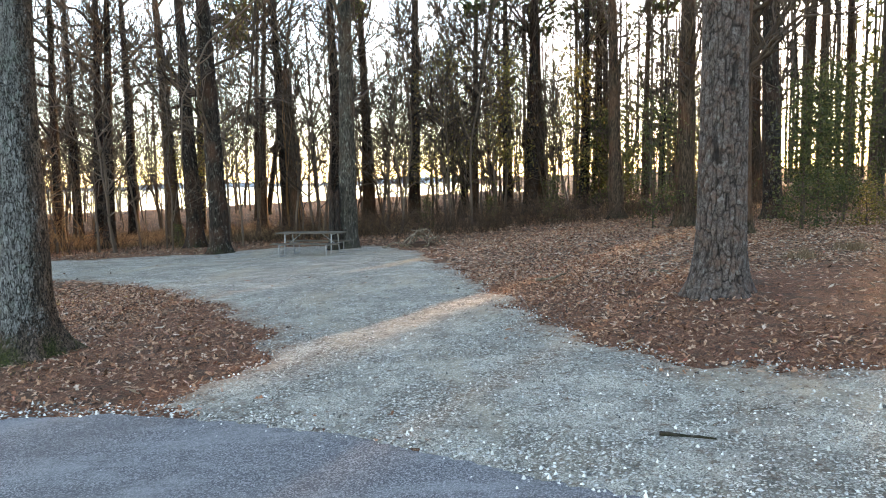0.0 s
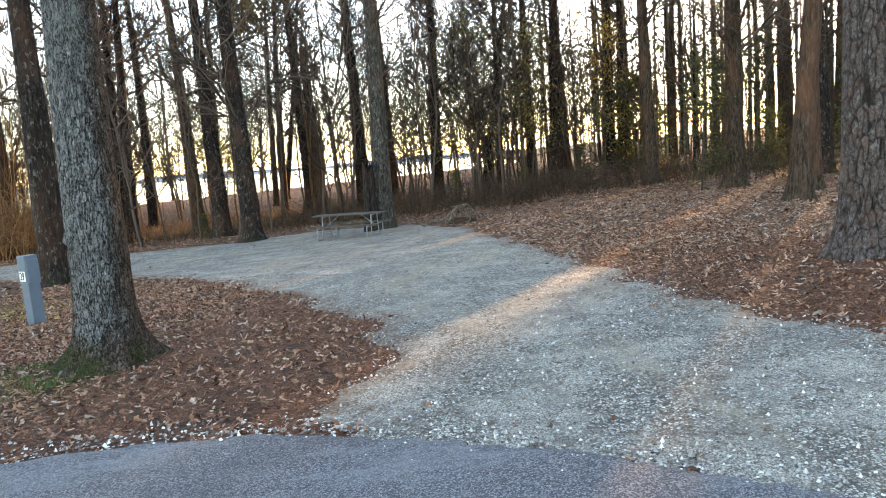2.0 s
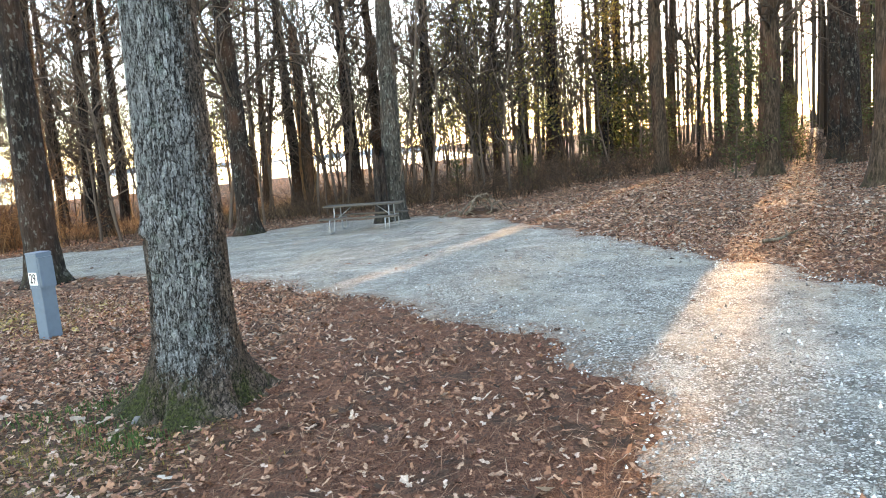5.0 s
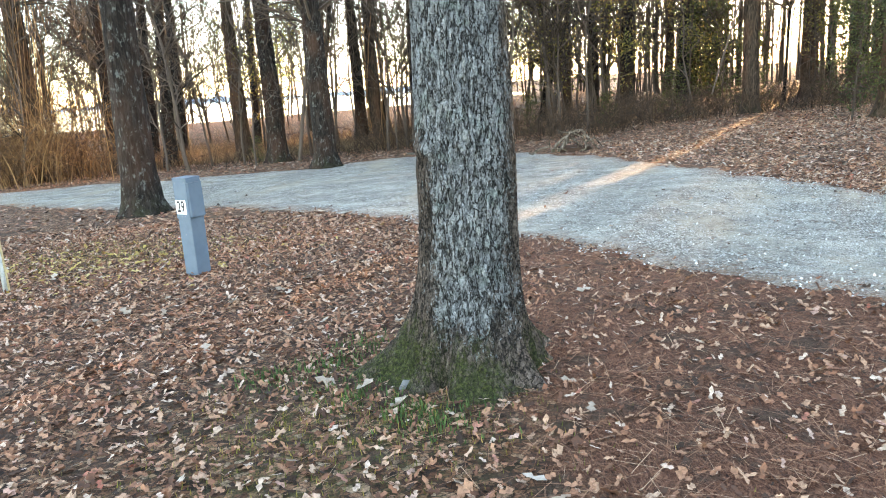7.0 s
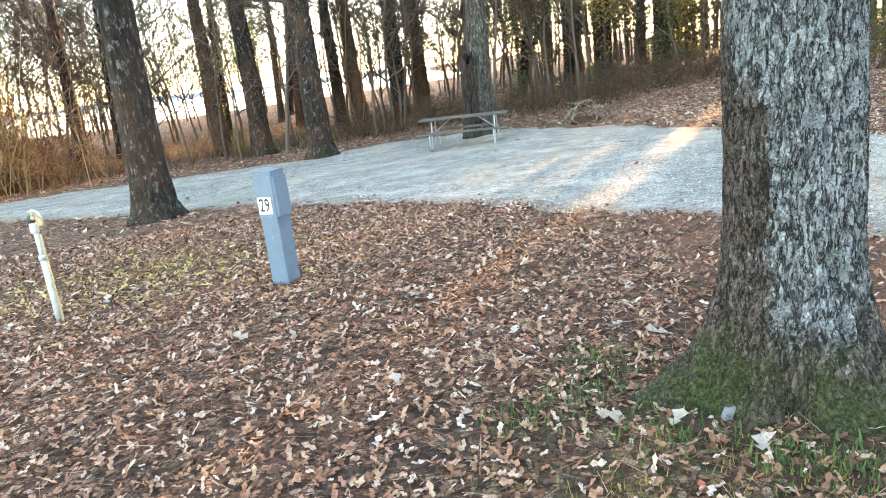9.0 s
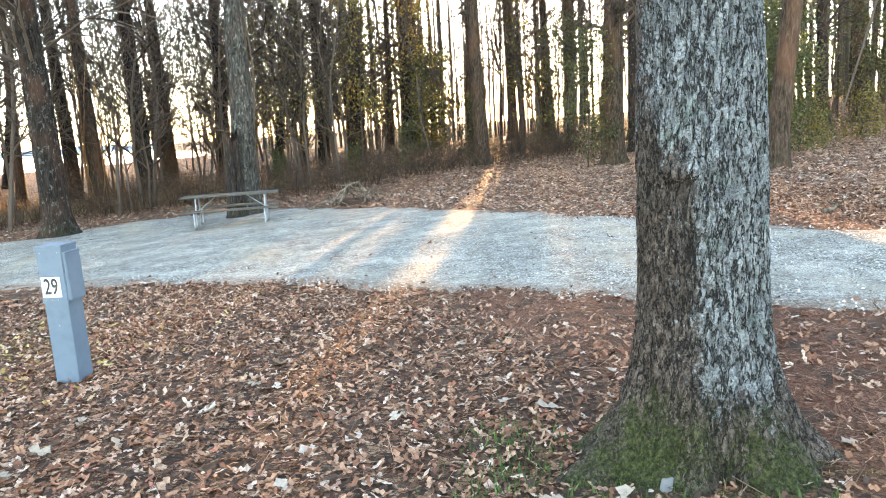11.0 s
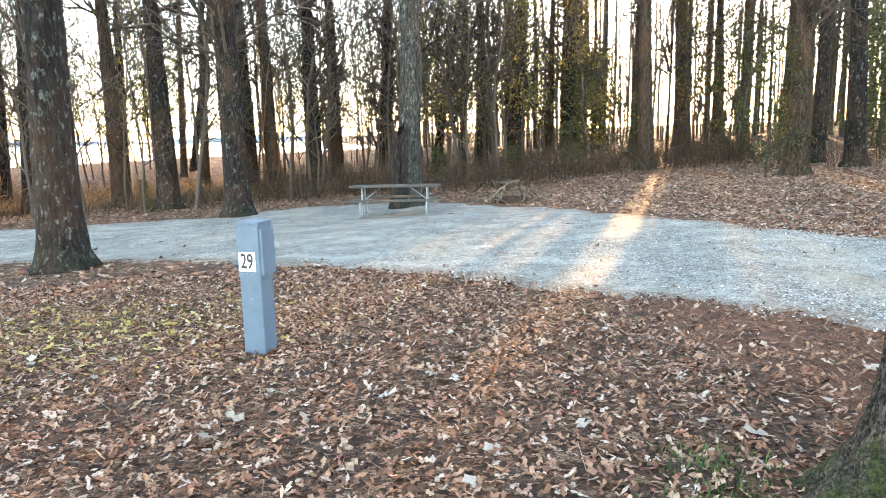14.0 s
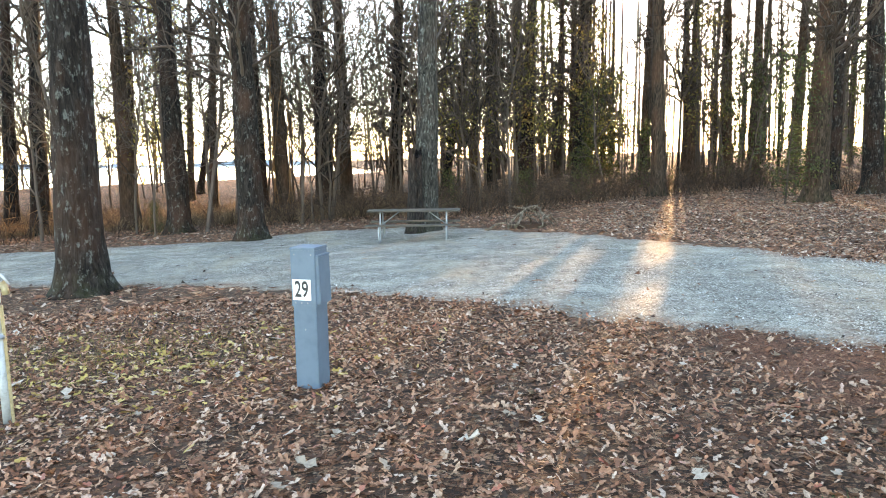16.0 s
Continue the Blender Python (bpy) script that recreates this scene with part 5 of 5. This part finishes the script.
def fire_ring():
    x, y = -0.95, 27.6
    z = land1(x, y)
    top = tagged(new("fire_ring"), "low rusted iron fire ring at the edge of the gravel", "fire ring")
    top.location = (x, y, z)
    b = Bits()
    k = 40
    a = np.arange(k) * 2 * math.pi / k
    prof = [(0.52, -0.02), (0.52, 0.12), (0.535, 0.135), (0.505, 0.135), (0.49, 0.12), (0.49, 0.01)]
    v = np.array([(r * math.cos(t), r * math.sin(t), h) for r, h in prof for t in a])
    b.add(v, [(i * k + j, i * k + (j + 1) % k, (i + 1) * k + (j + 1) % k, (i + 1) * k + j) for i in range(5) for j in range(k)])
    hang("ring", b.mesh("ring", M_RUST), top)
    b = Bits()
    b.add(np.array([(0.49 * math.cos(t), 0.49 * math.sin(t), 0.05) for t in a]), [tuple(range(k))])
    hang("ash_bed", b.mesh("ash_bed", M_BLACK), top, "dark ash")
    rs = np.random.default_rng(9)
    for x0, y0, x1, y1, high, r in [(-0.75, -0.25, 0.55, -0.1, 0.5, 0.05), (-0.45, 0.1, 0.75, -0.2, 0.62, 0.045), (-0.6, -0.5, 0.2, 0.4, 0.4, 0.04),
                                    (0.1, -0.6, 0.95, 0.1, 0.3, 0.035), (-1.5, -0.4, -0.3, -0.55, 0.12, 0.035)]:
        b = Bits()
        k = np.linspace(0, 1, 9)
        pts = np.stack([x0 + (x1 - x0) * k, y0 + (y1 - y0) * k, 0.03 + high * np.sin(math.pi * np.clip(k * 1.05, 0, 1)) ** 0.8], 1)
        pts[1:-1] += rs.normal(0, 0.045, (7, 3))
        b.tube(pts, r * np.linspace(1.0, 0.5, 9), 7, True)
        for _ in range(4):
            j = rs.integers(2, 7)
            e = pts[j] + rs.normal(0, 0.26, 3) + (0, 0, 0.1)
            b.tube([pts[j], (pts[j] + e) / 2 + rs.normal(0, 0.04, 3), e], [r * 0.5, r * 0.4, r * 0.15], 5)
        ob = tagged(new("branch", b.mesh("branch", M_STICK)), "crooked dead branch piled on the fire ring", "branch", "branches at the fire ring")
        ob.location = (x, y, z)


def snag():
    x, y = -4.36, 28.2
    top = tagged(new("dead_stump"), "tall grey hollow broken stump beside a tree", "stump")
    top.location = (x, y, land1(x, y))
    b = rough_trunk(2.4, 0.25, (0.01, 0.0), 77, 28, 0.35, 0.1, 0.78)
    v = b.v[0]
    ang = np.arctan2(v[:, 1], v[:, 0])
    cleft = np.exp(-(((ang + 1.3 + 0.12 * np.sin(3 * v[:, 2])) / 0.2) ** 2)) * ease(0.5, 0.9, v[:, 2])
    v[:, :2] *= (1 - 0.75 * cleft)[:, None]
    hi = v[:, 2] > 2.0
    v[hi, 2] += 0.2 * np.sin(2 * ang[hi] + 0.6) + 0.1 * np.sin(7 * ang[hi])
    hang("stump", b.mesh("stump", M_ROT), top)
    x, y = -8.3, 40.0
    top = tagged(new("broken_tree"), "broken-topped dead tree wrapped in bare russet vines", "dead tree")
    top.location = (x, y, land1(x, y))
    hang("trunk", rough_trunk(9.2, 0.34, (0.0, 0.0), 78, 18, 0.3, 0.4, 0.6).mesh("trunk", M_BARK[1]), top)
    rs = np.random.default_rng(12)
    for _ in range(12):
        vb = Bits()
        ph, tw, n = rs.random() * 6.283, rs.uniform(-0.5, 0.5), 16
        zz = np.linspace(0, rs.uniform(5, 9), n)
        rr = 0.36 + 0.12 * rs.random(n)
        vb.tube(np.stack([rr * np.cos(ph + tw * zz), rr * np.sin(ph + tw * zz), zz], 1), np.full(n, 0.025), 4)
        hang("vine", vb.mesh("vine", M_VINE), top)


def vine_tree():
    x, y = TRUNKS[39][0], TRUNKS[39][1]
    b, rs = Bits(), np.random.default_rng(14)
    for _ in range(60):
        ph, tw, n = rs.random() * 6.283, rs.uniform(-0.3, 0.3), 12
        zz = np.linspace(0, rs.uniform(4, 11), n)
        rr = 0.52 + 0.5 * np.abs(rs.normal(0, 0.5)) * (0.3 + np.sin(zz / 11 * 3.14)) + rs.normal(0, 0.05, n)
        b.tube(np.stack([rr * np.cos(ph + tw * zz), rr * np.sin(ph + tw * zz), zz], 1), np.full(n, 0.016), 3)
    ob = tagged(new("vine_cover", b.mesh("vine_cover", M_VINE)), "russet bare vines hanging on a trunk", "vines", kind="stuff")
    ob.location = (x, y, land1(x, y))


def sticks():
    rs = np.random.default_rng(19)
    for words, px, py, ln, r, a, forks in [("short dark stick lying on the gravel", 1.27, 4.38, 0.34, 0.016, -0.5, 0), ("thin forked twig on the gravel", 1.66, 4.52, 0.45, 0.006, 0.9, 3),
                                           ("thin forked twig on the gravel", 2.0, 4.75, 0.4, 0.005, 0.1, 2), ("fallen branch among the leaves", 1.6, 13.0, 0.8, 0.03, 0.2, 1),
                                           ("fallen branch among the leaves", 3.5, 12.5, 1.0, 0.03, -0.1, 1), ("thin twig on the gravel", -2.3, 19.6, 0.9, 0.014, 0.1, 2),
                                           ("fallen branch among the leaves", 20.5, 38.5, 2.6, 0.07, 0.0, 2), ("dead limb leaning in the brush", 5.3, 38.4, 2.4, 0.06, 0.6, 2),
                                           ("thin twig on the gravel", -3.6, 24.6, 0.7, 0.016, -0.4, 2)]:
        b = Bits()
        crooked(rs, ln, r, b, (0, 0, r * 0.9), a, 0, forks)
        ob = tagged(new("stick", b.mesh("stick", M_ROT if "dark" in words else M_STICK)), words, "stick", "sticks on the ground")
        ob.location = (px, py, land1(px, py) + 0.018)


def parked_car():
    """A white estate car far off between the trunks."""
    x, y = 54.6, 35.6
    M_CAR = painted_material("white_car_paint", (0.80, 0.81, 0.82), (0.74, 0.75, 0.76), 0.25)
    M_GLASS = painted_material("dark_car_glass", (0.02, 0.022, 0.025), (0.03, 0.032, 0.035), 0.08)
    M_TYRE = painted_material("black_tyre", (0.02, 0.02, 0.02), (0.04, 0.04, 0.04), 0.9)
    top = tagged(new("car"), "white estate car parked beyond the trees", "car")
    top.matrix_basis = pose(x, y, land1(x, y), 0, 0, -62)
    prof = [(-2.2, 0.35), (-2.25, 0.75), (-2.1, 1.05), (-1.85, 1.5), (-1.5, 1.62), (0.3, 1.62), (0.65, 1.5), (1.2, 1.05), (2.0, 0.92), (2.25, 0.75), (2.28, 0.35)]
    def slab(outline, w, inset=1.0):
        bm = bmesh.new()
        a = [bm.verts.new((px, -w, pz)) for px, pz in outline]
        c = [bm.verts.new((px, w, pz)) for px, pz in outline]
        bm.faces.new(a)
        bm.faces.new(c[::-1])
        k = len(outline)
        for i in range(k):
            bm.faces.new((a[i], c[i], c[(i + 1) % k], a[(i + 1) % k]))
        bmesh.ops.recalc_face_normals(bm, faces=bm.faces)
        bmesh.ops.bevel(bm, geom=bm.edges[:], offset=0.05, segments=2, affect="EDGES")
        return bm
    part("body", slab(prof, 0.88), M_CAR, top)
    part("side_windows", slab([(-1.75, 1.08), (-1.5, 1.5), (0.25, 1.5), (0.85, 1.08)], 0.9), M_GLASS, top, "dark side glass")
    for wx in (-1.4, 1.4):
        for wy in (-0.82, 0.82):
            bm = bmesh.new()
            bmesh.ops.create_cone(bm, cap_ends=True, segments=24, radius1=0.34, radius2=0.34, depth=0.22)
            bmesh.ops.bevel(bm, geom=[e for e in bm.edges if len(e.link_faces) == 2 and any(len(f.verts) > 4 for f in e.link_faces)], offset=0.03, segments=2, affect="EDGES")
            bmesh.ops.transform(bm, matrix=pose(wx, wy, 0.34, 90, 0, 0), verts=bm.verts)
            part("wheel", bm, M_TYRE, top, "black wheel")


power_post()
spigot_post()
picnic_table()
fire_ring()
snag()
vine_tree()
sticks()
parked_car()
